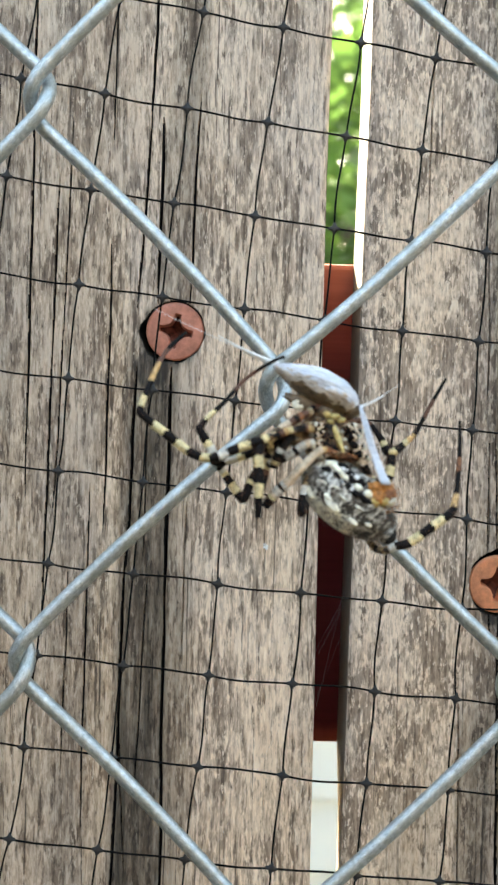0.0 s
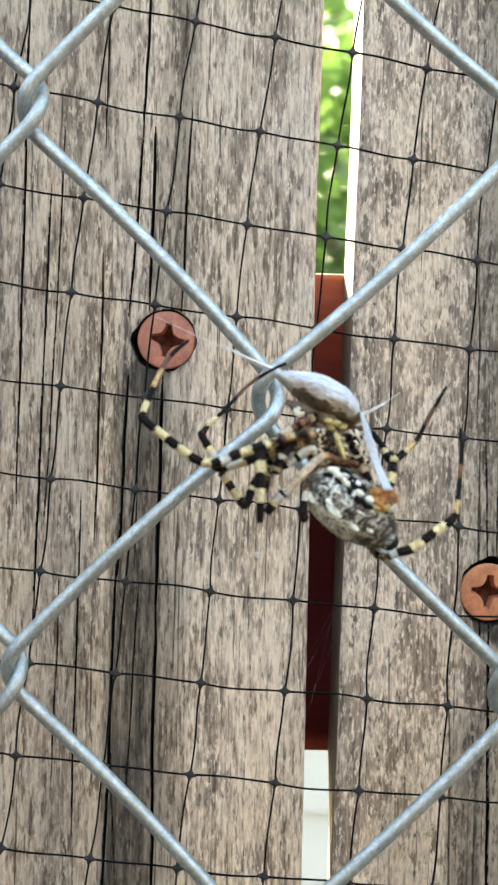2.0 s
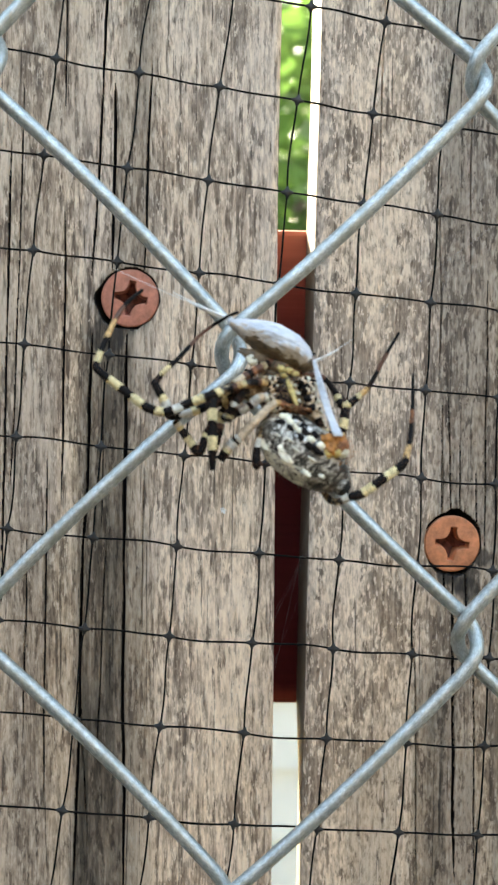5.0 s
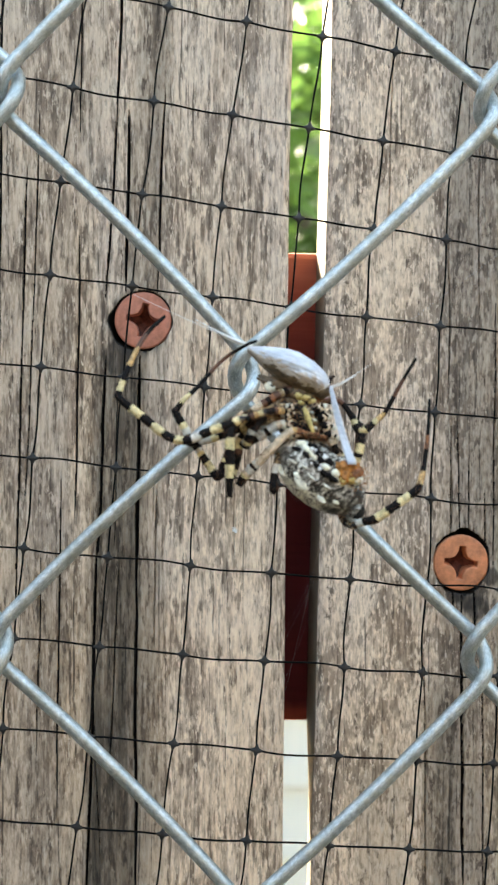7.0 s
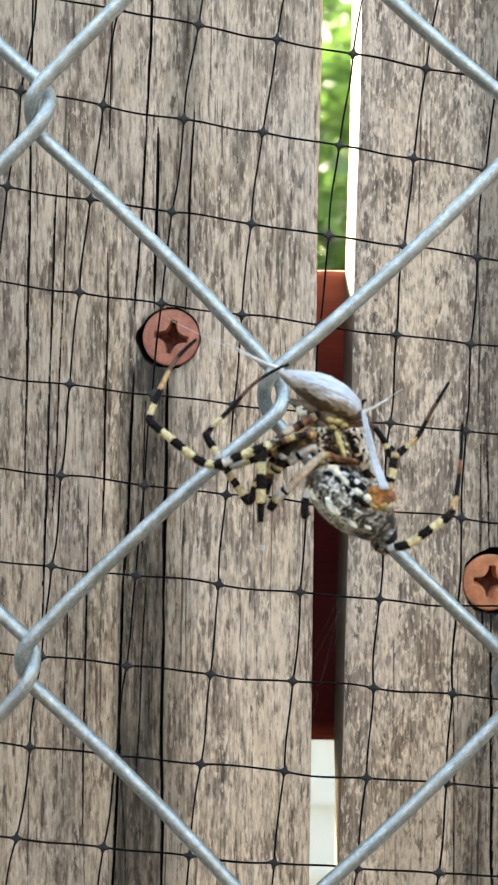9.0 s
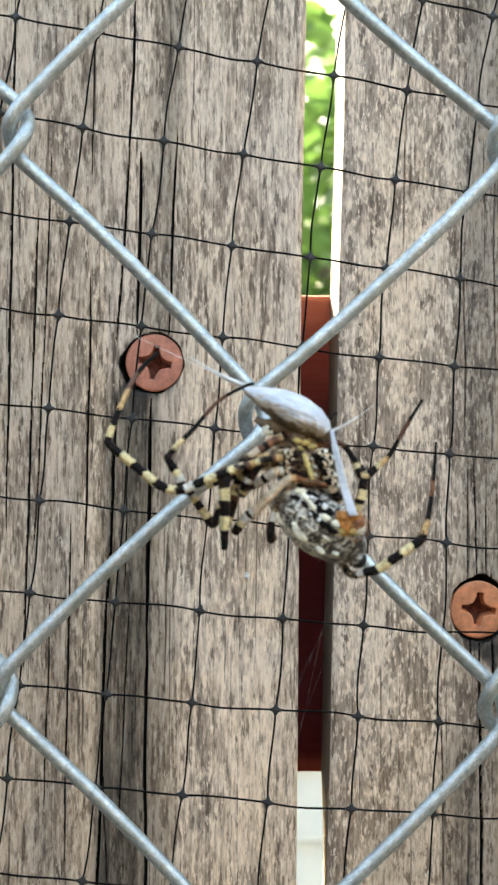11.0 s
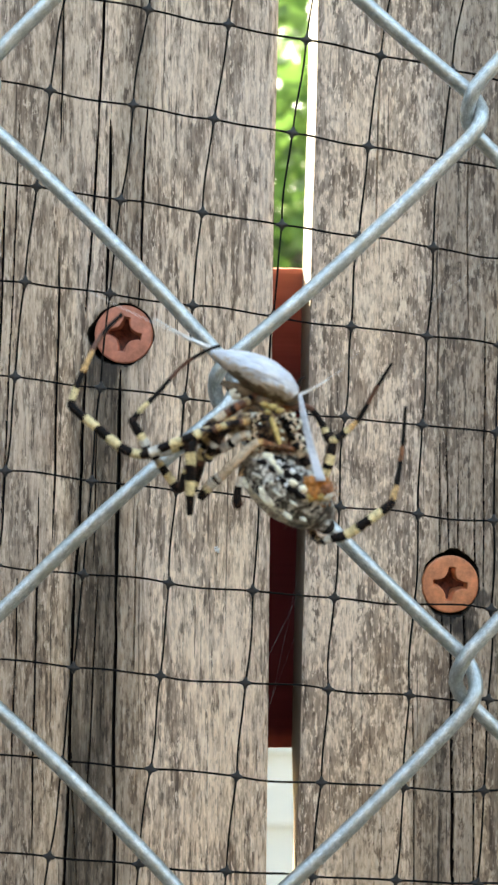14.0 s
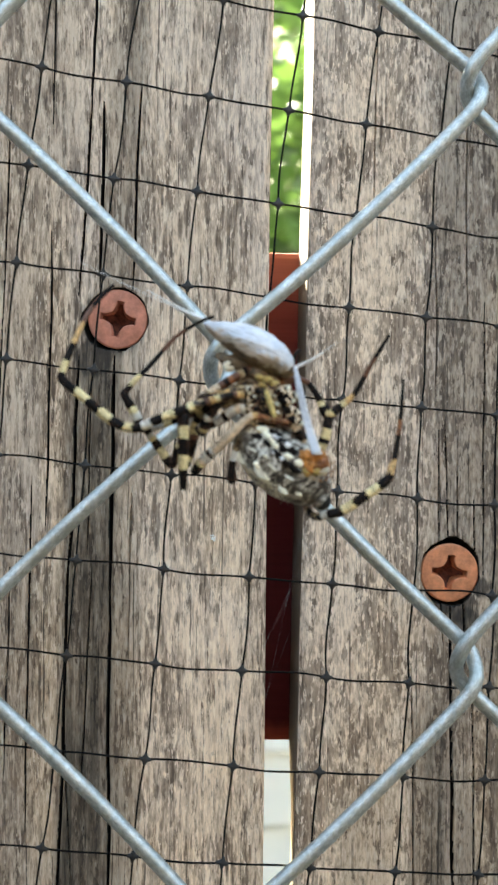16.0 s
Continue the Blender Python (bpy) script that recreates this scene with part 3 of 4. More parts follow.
def chain_link_fence():
    root = thing("chain_link_fence", P(0, 0, -70), "galvanised steel chain-link mesh with diamond openings", "chain-link fence")
    inv = Matrix.Translation(-root.location)
    for k in range(-22, 23):
        pts, sides = wire_points(k, 8), 16 if -2 < k < 4 else 7
        v, f = tube(pts, 0.102 * CM, sides)
        me = mesh_of("wire", v, f, WIRE)
        # around the wire, and along it in metres
        along = np.concatenate(([0.0], np.cumsum([(b - a).length for a, b in zip(pts, pts[1:])])))
        ring = np.empty(len(me.loops), dtype=np.int32)
        me.loops.foreach_get("vertex_index", ring)
        uv = np.stack((np.abs(ring % sides / sides - 0.5) * 2, along[ring // sides]), 1)
        me.uv_layers.new(name="along").data.foreach_set("uv", uv.astype(np.float32).ravel())
        part("wire", me, root).matrix_parent_inverse = inv


# ---- bird netting ----
def net_node(i, j):
    a, b = min(max(i, -5), 5), min(max(j, -6), 6)
    x = -0.229 - 0.0962 * j + 0.0045 * b * b - 0.0027 * b**3 * 0.6 + 1.1611 * i + 0.014 * a * b + 0.0004 * a * b * b - 0.0113 * a * a + 0.0008 * a * a * b - 0.0006 * a**3
    z = -0.507 - 1.2996 * j + 0.0011 * b * b - 0.0011 * b**3 * 0.6 - 0.1252 * i + 0.0109 * a * b - 0.0014 * a * b * b + 0.0042 * a * a + 0.0008 * a * a * b
    return x, 0.50 + 0.05 * noise.noise((i * 0.4, j * 0.4, 0)), z


def netting():
    root = thing("bird_netting", P(0, 0.5, -12), "thin black plastic bird netting behind the wire mesh", "netting")
    inv = Matrix.Translation(-root.location)
    lo, hi = -8, 8
    def strand(nodes):
        pts = []
        for n in range(len(nodes) - 1):
            a, b = Vector(nodes[n]), Vector(nodes[n + 1])
            bow, bow2 = rnd(-0.035, 0.035), rnd(-0.012, 0.012)
            across = Vector((-(b - a).z, 0, (b - a).x)).normalized()
            for s in range(8):
                t = s / 8
                pts.append(a.lerp(b, t) + across * (bow * math.sin(math.pi * t) + bow2 * math.sin(2 * math.pi * t)))
        pts.append(Vector(nodes[-1]))
        rad = [(0.0142 + 0.004 * abs(noise.noise(p * 2.0))) * CM for p in pts]
        v, f = tube([P(*p) for p in pts], rad, 6)
        part("strand", mesh_of("strand", v, f, NET), root).matrix_parent_inverse = inv
    for j in range(lo, hi + 1):
        strand([net_node(i, j) for i in range(lo, hi + 1)])
    for i in range(lo, hi + 1):
        strand([net_node(i, j) for j in range(lo, hi + 1)])
    prof, verts, faces = [], [], []
    for k in range(24):
        a = 2 * math.pi * k / 24
        r = 0.056 + 0.044 * abs(math.cos(2 * a)) ** 4
        prof.append((r * math.cos(a), r * math.sin(a)))
    for y, s in ((-0.035, 0.45), (-0.022, 0.9), (0.0, 1.0), (0.022, 0.9), (0.035, 0.45)):
        verts += [Vector((x * s, y, z * s)) * CM for x, z in prof]
    for r in range(4):
        for k in range(24):
            a, b = r * 24 + k, r * 24 + (k + 1) % 24
            faces.append((a, b, b + 24, a + 24))
    faces += [tuple(range(24))[::-1], tuple(range(96, 120))]
    knot = mesh_of("knot", verts, faces, KNOT)
    for i in range(lo, hi + 1):
        for j in range(lo, hi + 1):
            k = part("knot", knot, root)
            k.matrix_parent_inverse = inv
            k.location = P(*net_node(i, j))
            k.rotation_euler = (0, 0.10 + rnd(-0.1, 0.1), 0)


# ---- spider, in centimetres round its middle ----
HUB = Vector((0.80, -2.0, -1.0))


def S(x, z, dy=0.0):
    """A place on the spider, from its place at rest."""
    return Vector((x - HUB.x, dy, z - HUB.z)) * CM


def blob(name, mats, centre, half, turn, shape=None, index=None, nu=36, nv=24):
    """A rounded body: half lengths along its own axes, long axis turned in the upright plane."""
    verts, faces, idx = [], [], []
    rot = Matrix.Rotation(turn, 3, "Y")
    for j in range(nv + 1):
        th = math.pi * j / nv
        for i in range(nu):
            ph = 2 * math.pi * i / nu
            p = Vector((math.cos(th), math.sin(th) * math.cos(ph), math.sin(th) * math.sin(ph)))
            if shape:
                p = shape(p)
            q = rot @ Vector((p.x * half[0], p.y * half[1], p.z * half[2]))
            verts.append(centre + q * CM)
    for j in range(nv):
        for i in range(nu):
            a, b = j * nu + i, j * nu + (i + 1) % nu
            faces.append((a, b, b + nu, a + nu))
            if index:
                th, ph = math.pi * (j + 0.5) / nv, 2 * math.pi * (i + 0.5) / nu
                idx.append(index(Vector((math.cos(th), math.sin(th) * math.cos(ph), math.sin(th) * math.sin(ph)))))
    return mesh_of(name, verts, faces, mats, idx if index else None)


LEG_MATS = [BLACK, YELLOW, PALE, AMBER, BROWN, RUST, HIP, TAN]


FINE = 20


def leg(root, joints, bands, label=""):
    """joints: (x, z, dy, radius); bands: a string of colours k y w a b r h t shared out evenly along the leg, or pairs of a colour and where it ends."""
    pts = spline([S(x, z, dy) for x, z, dy, _ in joints], FINE)
    n0 = len(joints) - 1
    radii = []
    for n in range(len(pts)):
        s = n / FINE
        k = min(int(s), n0 - 1)
        t = s - k
        radii.append(joints[k][3] * (1 - t) + joints[k + 1][3] * t)
    length = [0.0]
    for a, b in zip(pts, pts[1:]):
        length.append(length[-1] + (b - a).length)
    v, f = tube(pts, [r * CM * (1 + 0.10 * noise.noise(p * 2500)) for r, p in zip(radii, pts)], 10)
    idx = []
    total = length[-1]
    names = "kywabrht"
    for q in range(len(pts) - 1):
        mid = (length[q] + length[q + 1]) / 2 / total
        for k in range(10):
            m = min(max(mid + 0.006 * noise.noise((q * 0.9, k * 1.7, joints[0][0])), 0.0), 0.999)
            if isinstance(bands, str):
                c = bands[int(m * len(bands))]
            else:
                c = next(b for b, end in bands if m < end)
            idx.append(names.index(c))
    idx += [idx[0], idx[-1]]
    ob = part("leg", mesh_of("leg", v, f, LEG_MATS, idx), root, label)
    v, f = [], []
    for q in range(420):
        s = rnd(0.02, 0.92) * (len(pts) - 1)
        a = int(s)
        p = pts[a].lerp(pts[a + 1], s - a)
        way = (pts[a + 1] - pts[a]).normalized()
        out = Vector((rnd(-1, 1), rnd(-1, 1), rnd(-1, 1)))
        out = (out - way * out.dot(way)).normalized()
        r = radii[a] * CM
        tip = p + out * r * rnd(1.2, 1.75) + way * r * rnd(0.3, 1.0)
        w, u = way * r * 0.05, out.cross(way) * r * 0.05
        n = len(v)
        v += [p + out * r * 0.8 - w, p + out * r * 0.8 + w + u, p + out * r * 0.8 + w - u, tip]
        f += [(n, n + 1, n + 3), (n + 1, n + 2, n + 3), (n + 2, n, n + 3)]
    tagged(part("hair", mesh_of("hair", v, f, BROWN), ob), kind="stuff")


def bristles(parent, centre, half, turn, count, mat, size):
    """Short fine hairs standing on a rounded body."""
    rot = Matrix.Rotation(turn, 3, "Y")
    v, f = [], []
    for q in range(count):
        d = Vector((random.gauss(0, 1), random.gauss(0, 1), random.gauss(0, 1))).normalized()
        p = centre + rot @ Vector((d.x * half[0], d.y * half[1], d.z * half[2])) * CM * 0.98
        out = (rot @ Vector((d.x / half[0], d.y / half[1], d.z / half[2]))).normalized()
        lean = Vector((rnd(-1, 1), rnd(-1, 1), rnd(-1, 1)))
        across = out.cross(lean).normalized() * 0.005 * CM
        n = len(v)
        v += [p - across, p + across, p + out * 0.004 * CM, p + (out + lean * 0.7) * size * rnd(0.6, 1.3) * CM]
        f += [(n, n + 1, n + 3), (n + 1, n + 2, n + 3), (n + 2, n, n + 3)]
    tagged(part("hair", mesh_of("hair", v, f, mat), parent), kind="stuff")


def spider():
    root = thing("spider", HUB * CM + Vector((0, 0, BASE)), "banded orb-weaver spider with black and yellow legs, feeding", "spider")
    ab = math.radians(38)
    AX, AZ = 1.015, -1.675
    def belly(p):
        w = 1.0 - 0.16 * max(0.0, p.x) ** 2 - 0.03 * p.x + 0.035 * noise.noise(p * 3.3)
        return Vector((p.x, p.y * w, p.z * w))
    def belly_mat(p):
        if p.z < -0.60 + 0.25 * noise.noise(p * 3.0) + 0.2 * noise.noise(p * 11.0) and p.x < 0.35 and p.y < 0.75 and noise.noise(p * 13.0) > -0.12:
            return 1
        return 2 if p.x > 0.35 + 0.3 * noise.noise(p * 2.5) + 0.25 * noise.noise(p * 10.0) else 0
    abdomen = part("abdomen", blob("abdomen", [ABDOMEN, CREAM, TAIL], S(AX, AZ, 0.10), (0.69, 0.40, 0.39), ab, belly, belly_mat, 110, 80), root, "silvery abdomen mottled in black and cream")
    # spinnerets: a ring of small cones
    for x, z, r, mat in ((1.27, -1.60, 0.085, ORANGE), (1.38, -1.58, 0.085, ORANGE), (1.30, -1.69, 0.09, ORANGE), (1.43, -1.66, 0.085, RUST), (1.37, -1.73, 0.07, STRIPE), (1.27, -1.74, 0.06, STRIPE), (1.45, -1.74, 0.06, CREAM), (1.20, -1.66, 0.05, STRIPE)):
        part("spinneret", blob("spinneret", [mat], S(x, z, -0.25), (r * 1.2, r * 1.1, r * 1.0), rnd(0, 3), lambda p: p * (1 + 0.30 * noise.noise(p * 2.7) + 0.12 * noise.noise(p * 8)), None, 26, 18), abdomen, "orange-brown spinneret")
    part("tail_tip", blob("tail_tip", [TAIL, SHADE_TIP_BLACK], S(1.46, -2.10, 0.05), (0.13, 0.15, 0.12), ab, None, lambda p: int(p.x > 0.3), 20, 12), abdomen, "dark tip of the abdomen")
    # pale paired belly marks, edged by the dark ground
    ivory = ((0.764, -1.290, .085, .052, 0.3), (0.800, -1.350, .055, .044, 0.9), (0.862, -1.422, .050, .028, 0.95), (0.905, -1.470, .030, .036, 0.8), (1.045, -1.590, .055, .040, 0.6), (1.165, -1.660, .055, .045, 0.4))
    white = ((0.881, -1.350, .034, .026, 0.3), (0.950, -1.390, .042, .030, 0.6), (1.037, -1.463, .046, .040, 0.9), (0.975, -1.432, .020, .018, 0.2), (0.966, -1.618, .032, .024, 1.1), (0.868, -1.545, .022, .014, 0.7))
    black = ((0.900, -1.335, .085, .050, 0.6), (0.985, -1.440, .090, .050, 0.7), (0.985, -1.500, .060, .040, 0.9), (1.085, -1.520, .070, .045, 0.6), (0.700, -1.360, .080, .032, 0.3), (1.132, -1.740, .080, .034, 0.5), (1.012, -1.660, .070, .040, 0.8), (0.930, -1.570, .070, .030, 0.8), (1.080, -1.690, .050, .030, 0.6), (0.800, -1.440, .060, .024, 0.8))
    cream = ((0.510, -1.620, .090, .048, 1.1), (0.745, -1.785, .105, .066, 0.95), (0.690, -1.700, .060, .036, 0.9), (0.985, -1.985, .065, .040, 0.7), (0.86, -1.72, .060, .018, 0.7), (1.06, -1.84, .060, .018, 0.6), (0.640, -1.520, .060, .016, 0.5), (1.180, -2.030, .050, .024, 0.5), (0.780, -1.590, .050, .014, 0.5))
    marks = [(BLACK, *m) for m in black] + [(IVORY, *m) for m in ivory] + [(FLOSS, *m) for m in white] + [(CREAM, *m) for m in cream]
    c, sn = math.cos(ab), math.sin(ab)
    for q, (mat, x, z, a, b, turn) in enumerate(marks):
        u, w = c * (x - AX) - sn * (z - AZ), sn * (x - AX) + c * (z - AZ)
        depth = 0.10 - 0.40 * math.sqrt(max(0.05, 1 - (u / 0.69) ** 2 - (w / 0.39) ** 2)) - (0.010 if mat is BLACK else 0.016)
        part("belly_mark", blob("belly_mark", [mat], S(x, z, depth), (a, 0.022, b), turn, lambda p: p * (1 + 0.45 * noise.noise(p * 1.7 + Vector((q, 0, 0)))), None, 18, 10), abdomen)
    bristles(abdomen, S(AX, AZ, 0.10), (0.69, 0.40, 0.39), ab, 900, BROWN, 0.05)
    bristles(abdomen, S(1.40, -1.68, -0.20), (0.20, 0.17, 0.17), ab, 220, ORANGE, 0.04)
    body = part("cephalothorax", blob("cephalothorax", [THORAX], S(0.72, -0.90, 0.06), (0.40, 0.24, 0.29), math.radians(80), lambda p: p * (1 + 0.08 * noise.noise(p * 3.0))), root, "dark mottled cephalothorax")
    bristles(body, S(0.72, -0.90, 0.0), (0.42, 0.27, 0.33), math.radians(80), 700, RUST, 0.07)
    bristles(body, S(0.72, -0.95, 0.0), (0.40, 0.25, 0.36), math.radians(80), 240, AMBER, 0.08)
    part("sternum", blob("sternum", [BLACK, THORAX], S(0.75, -0.98, -0.10), (0.25, 0.09, 0.15), math.radians(80), lambda p: p * (1 + 0.22 * noise.noise(p * 2.6) + 0.08 * noise.noise(p * 8.0)), lambda p: int(noise.noise(p * 5.0) > 0.18), 44, 30), body, "black breastplate")
    part("sternum_stripe", blob("sternum_stripe", [STRIPE], S(0.845, -0.999, -0.20), (0.205, 0.03, 0.034), math.radians(70), lambda p: Vector((p.x, p.y, p.z * (1.0 - 0.3 * p.x) + 0.35 * noise.noise(p * 2.2))), None, 16, 10), body, "yellow stripe down the breastplate")
    for x, z, r in ((0.710, -0.668, .050), (0.804, -0.693, .046), (0.884, -0.739, .040), (0.744, -0.761, .035)):
        part("jaw_mark", blob("jaw_mark", [STRIPE], S(x, z, -0.19), (r * 1.2, 0.03, r * 0.8), rnd(-0.4, 0.8), lambda p: p * (1 + 0.4 * noise.noise(p * 2.5)), None, 18, 12), body, "yellow mark by the jaws")
    for x, z, r in ((0.64, -0.90, .030), (0.62, -1.00, .028), (0.65, -1.09, .026), (0.89, -0.88, .028), (0.92, -0.98, .030), (0.93, -1.08, .026)):
        part("sternum_spot", blob("sternum_spot", [CREAM], S(x, z, -0.185), (r * 1.0, 0.02, r * 0.7), rnd(-1, 1), lambda p: p * (1 + 0.4 * noise.noise(p * 2.0)), None, 12, 8), body)
    part("waist", blob("waist", [RUST, BLACK, HIP], S(0.839, -1.173, -0.12), (0.32, 0.12, 0.042), math.radians(8), lambda p: Vector((p.x, p.y, p.z + 0.5 * (1 - p.x * p.x) - 0.3)) * (1 + 0.22 * noise.noise(p * 3.0) + 0.1 * noise.noise(p * 9.0)), lambda p: 1 if noise.noise(p * 6.0) < -0.15 else 2 if noise.noise(p * 7.0) > 0.12 else 0, 60, 36), body, "rust-brown waist")
    part("jaws", blob("jaw", [HUSK, STRIPE], S(0.70, -0.62, -0.06), (0.15, 0.15, 0.11), 0.2, None, lambda p: int(p.z < -0.2 and p.x > 0), 18, 12), body, "yellowish jaws holding the prey").name = "jaw"
    part("palp", blob("palp", [CREAM, BLACK], S(0.363, -0.535, -0.10), (0.085, 0.05, 0.075), 0.7, lambda p: p * (1 + 0.2 * noise.noise(p * 2.0)), lambda p: int((p.x - 0.15) ** 2 + (p.z - 0.2) ** 2 < 0.07 and p.y < 0), 26, 18), body, "cream palp with a dark eye-like spot")
    # leg bases: black knobs with a cream rim and a tan joint
    def hip_mat(p):
        return 1 if abs(p.x - 0.1 + 0.3 * noise.noise(p * 3.0)) < 0.22 or p.z > 0.72 else 2 if p.x > 0.45 else 0
    for x, z, turn in ((0.637, -0.822, -2.79), (0.592, -0.935, -3.05), (0.606, -1.055, -3.32), (0.674, -1.147, -3.75), (0.977, -0.825, -0.44), (1.032, -0.938, -0.09), (1.086, -1.057, 0.26), (1.134, -1.176, 0.52), (0.551, -0.869, -2.97), (1.064, -0.884, -0.17)):
        part("hip", blob("hip", [BLACK, TAN, CREAM], S(x, z, -0.17), (0.105, 0.06, 0.056), turn, lambda p: p * (1 + 0.25 * noise.noise(p * 2.2)), hip_mat, 24, 18), body, "black leg base with a cream rim")
    for x, z, r, mat in ((0.60, -0.72, .06, HUSK), (0.86, -0.72, .06, THORAX), (1.12, -1.25, .06, HIP), (1.0, -1.2, .06, RUST)):
        part("hip", blob("hip", [mat], S(x, z, -0.12), (r * 1.15, r * 0.8, r * 0.7), rnd(-1, 1), lambda p: p * (1 + 0.2 * noise.noise(p * 2.2)), None, 16, 10), body)
    leg(root, [(0.56, -0.78, -.12, .060), (0.30, -0.885, -.22, .058), (-0.01, -1.00, -.33, .056), (-0.18, -1.07, -.38, .060), (-0.45, -1.175, -.38, .058), (-0.72, -1.275, -.35, .056), (-0.96, -1.21, -.30, .058), (-1.23, -1.00, -.27, .058), (-1.545, -0.745, -.25, .052), (-1.565, -0.65, -.25, .044), (-1.47, -0.37, -.2, .038), (-1.33, -0.02, -.1, .030), (-1.20, 0.20, .0, .029), (-1.01, 0.41, .1, .022)],
        (("h", 0.06), ("a", 0.10), ("k", 0.15), ("h", 0.185), ("y", 0.205), ("k", 0.247), ("y", 0.283), ("k", 0.320), ("w", 0.352), ("k", 0.380), ("y", 0.408), ("k", 0.452), ("y", 0.50), ("k", 0.546), ("y", 0.592), ("k", 0.668), ("y", 0.708), ("k", 0.765), ("a", 0.835), ("b", 0.90), ("k", 1.0)), "long banded foreleg")
    leg(root, [(0.54, -0.86, -.05, .060), (0.25, -0.96, -.08, .056), (-0.10, -1.10, -.10, .062), (-0.62, -1.27, -.12, .062), (-0.72, -1.12, -.16, .056), (-0.85, -0.905, -.2, .050), (-0.84, -0.86, -.2, .042), (-0.74, -0.73, -.2, .034), (-0.56, -0.545, -.15, .030), (-0.27, -0.21, -.1, .025), (0.02, -0.035, -.22, .021), (0.17, 0.015, -.30, .020)],
        "hhhbkkkykkkkywwkkkwykkkkyykkkkkbbbbbkkkkk", "long banded foreleg")
    leg(root, [(0.50, -0.94, -.05, .055), (0.20, -0.98, -.20, .055), (-0.10, -1.05, -.30, .070), (-0.165, -1.16, -.36, .072), (-0.165, -1.40, -.36, .066), (-0.165, -1.70, -.34, .058), (-0.165, -1.98, -.30, .040)],
        (("h", 0.19), ("b", 0.22), ("h", 0.25), ("k", 0.33), ("y", 0.38), ("k", 0.55), ("y", 0.635), ("k", 0.755), ("y", 0.855), ("k", 1.0)), "short banded leg hanging down")
    leg(root, [(0.48, -1.00, .05, .050), (0.25, -0.98, .02, .050), (0.10, -1.08, .0, .060), (-0.02, -1.22, .0, .062), (-0.06, -1.45, .02, .055), (-0.13, -1.72, .06, .042)],
        "hhhhkkkhkyybkkkyk", "folded banded leg")
    leg(root, [(0.782, -1.150, -0.16, 0.045), (0.609, -1.130, -0.22, 0.050), (0.392, -1.329, -0.20, 0.056), (0.225, -1.503, -0.12, 0.056), (0.116, -1.595, -0.08, 0.064), (0.031, -1.691, -0.04, 0.060), (-0.045, -1.800, 0.00, 0.052)],
        "rrratttttttttttttttwkwwtykkk", "thick tan folded leg with pale grey bands")
    leg(root, [(0.690, -1.000, -0.12, 0.050), (0.447, -1.043, -0.18, 0.060), (0.270, -1.164, -0.14, 0.056), (0.105, -1.233, -0.06, 0.056), (-0.042, -1.275, 0.00, 0.050)],
        "hthwtwwkwwkkywk", "folded leg with pale bands")
    leg(root, [(0.673, -0.518, -0.10, 0.045), (0.431, -0.670, -0.16, 0.055), (0.180, -0.833, -0.16, 0.056), (-0.005, -0.967, -0.12, 0.050)],
        "bbkhbrkbtthkk", "dark brown upper leg segment")
    leg(root, [(0.620, -0.868, -0.15, 0.045), (0.394, -0.887, -0.34, 0.044), (0.203, -0.935, -0.40, 0.046), (0.047, -1.009, -0.40, 0.046)],
        "hhkaabkkhyabk", "yellow upper leg segment")
    leg(root, [(0.299, -0.912, -0.20, 0.040), (0.180, -1.046, -0.26, 0.058), (0.090, -1.205, -0.24, 0.060), (0.038, -1.339, -0.16, 0.050)],
        "hkkkkkwkkyk", "dark folded leg segment")
    leg(root, [(0.944, -0.864, -0.10, 0.045), (1.076, -1.104, -0.16, 0.052), (1.189, -1.350, -0.12, 0.050), (1.267, -1.533, -0.02, 0.042)],
        "ktkktkttkkttk", "striped leg folded along the abdomen")
    leg(root, [(-0.10, -1.30, .03, .050), (-0.20, -1.45, .05, .052), (-0.30, -1.69, .04, .056), (-0.42, -1.55, .04, .054), (-0.60, -1.30, .02, .048)],
        "kkkkykkkkkkyyykkywk", "folded leg with dark bands")
    leg(root, [(0.60, -1.28, .0, .040), (0.47, -1.45, -.05, .038), (0.41, -1.66, -.05, .045), (0.40, -1.84, -.05, .060), (0.43, -1.88, -.03, .050)], "hhahhwwkkkk", "small folded leg with a dark foot")
    leg(root, [(0.95, -0.72, .05, .045), (1.24, -0.68, .08, .034), (1.42, -0.88, .08, .040), (1.50, -1.06, .05, .058), (1.58, -1.07, .0, .056), (1.73, -0.95, .0, .040), (1.86, -0.82, .0, .033), (2.03, -0.50, -.05, .028), (2.24, -0.145, -.1, .019)],
        "rbbbbbkkkkykkykkyaakkkkbbbbkkkkk", "slender raised leg")
    leg(root, [(1.00, -1.00, .08, .045), (1.22, -1.32, .1, .046), (1.42, -1.51, .06, .056), (1.50, -1.38, .03, .060), (1.53, -1.22, .02, .060), (1.545, -1.06, .03, .054), (1.50, -0.98, .08, .044)],
        "tkthakkkykkyykyykkkkk", "folded banded leg")
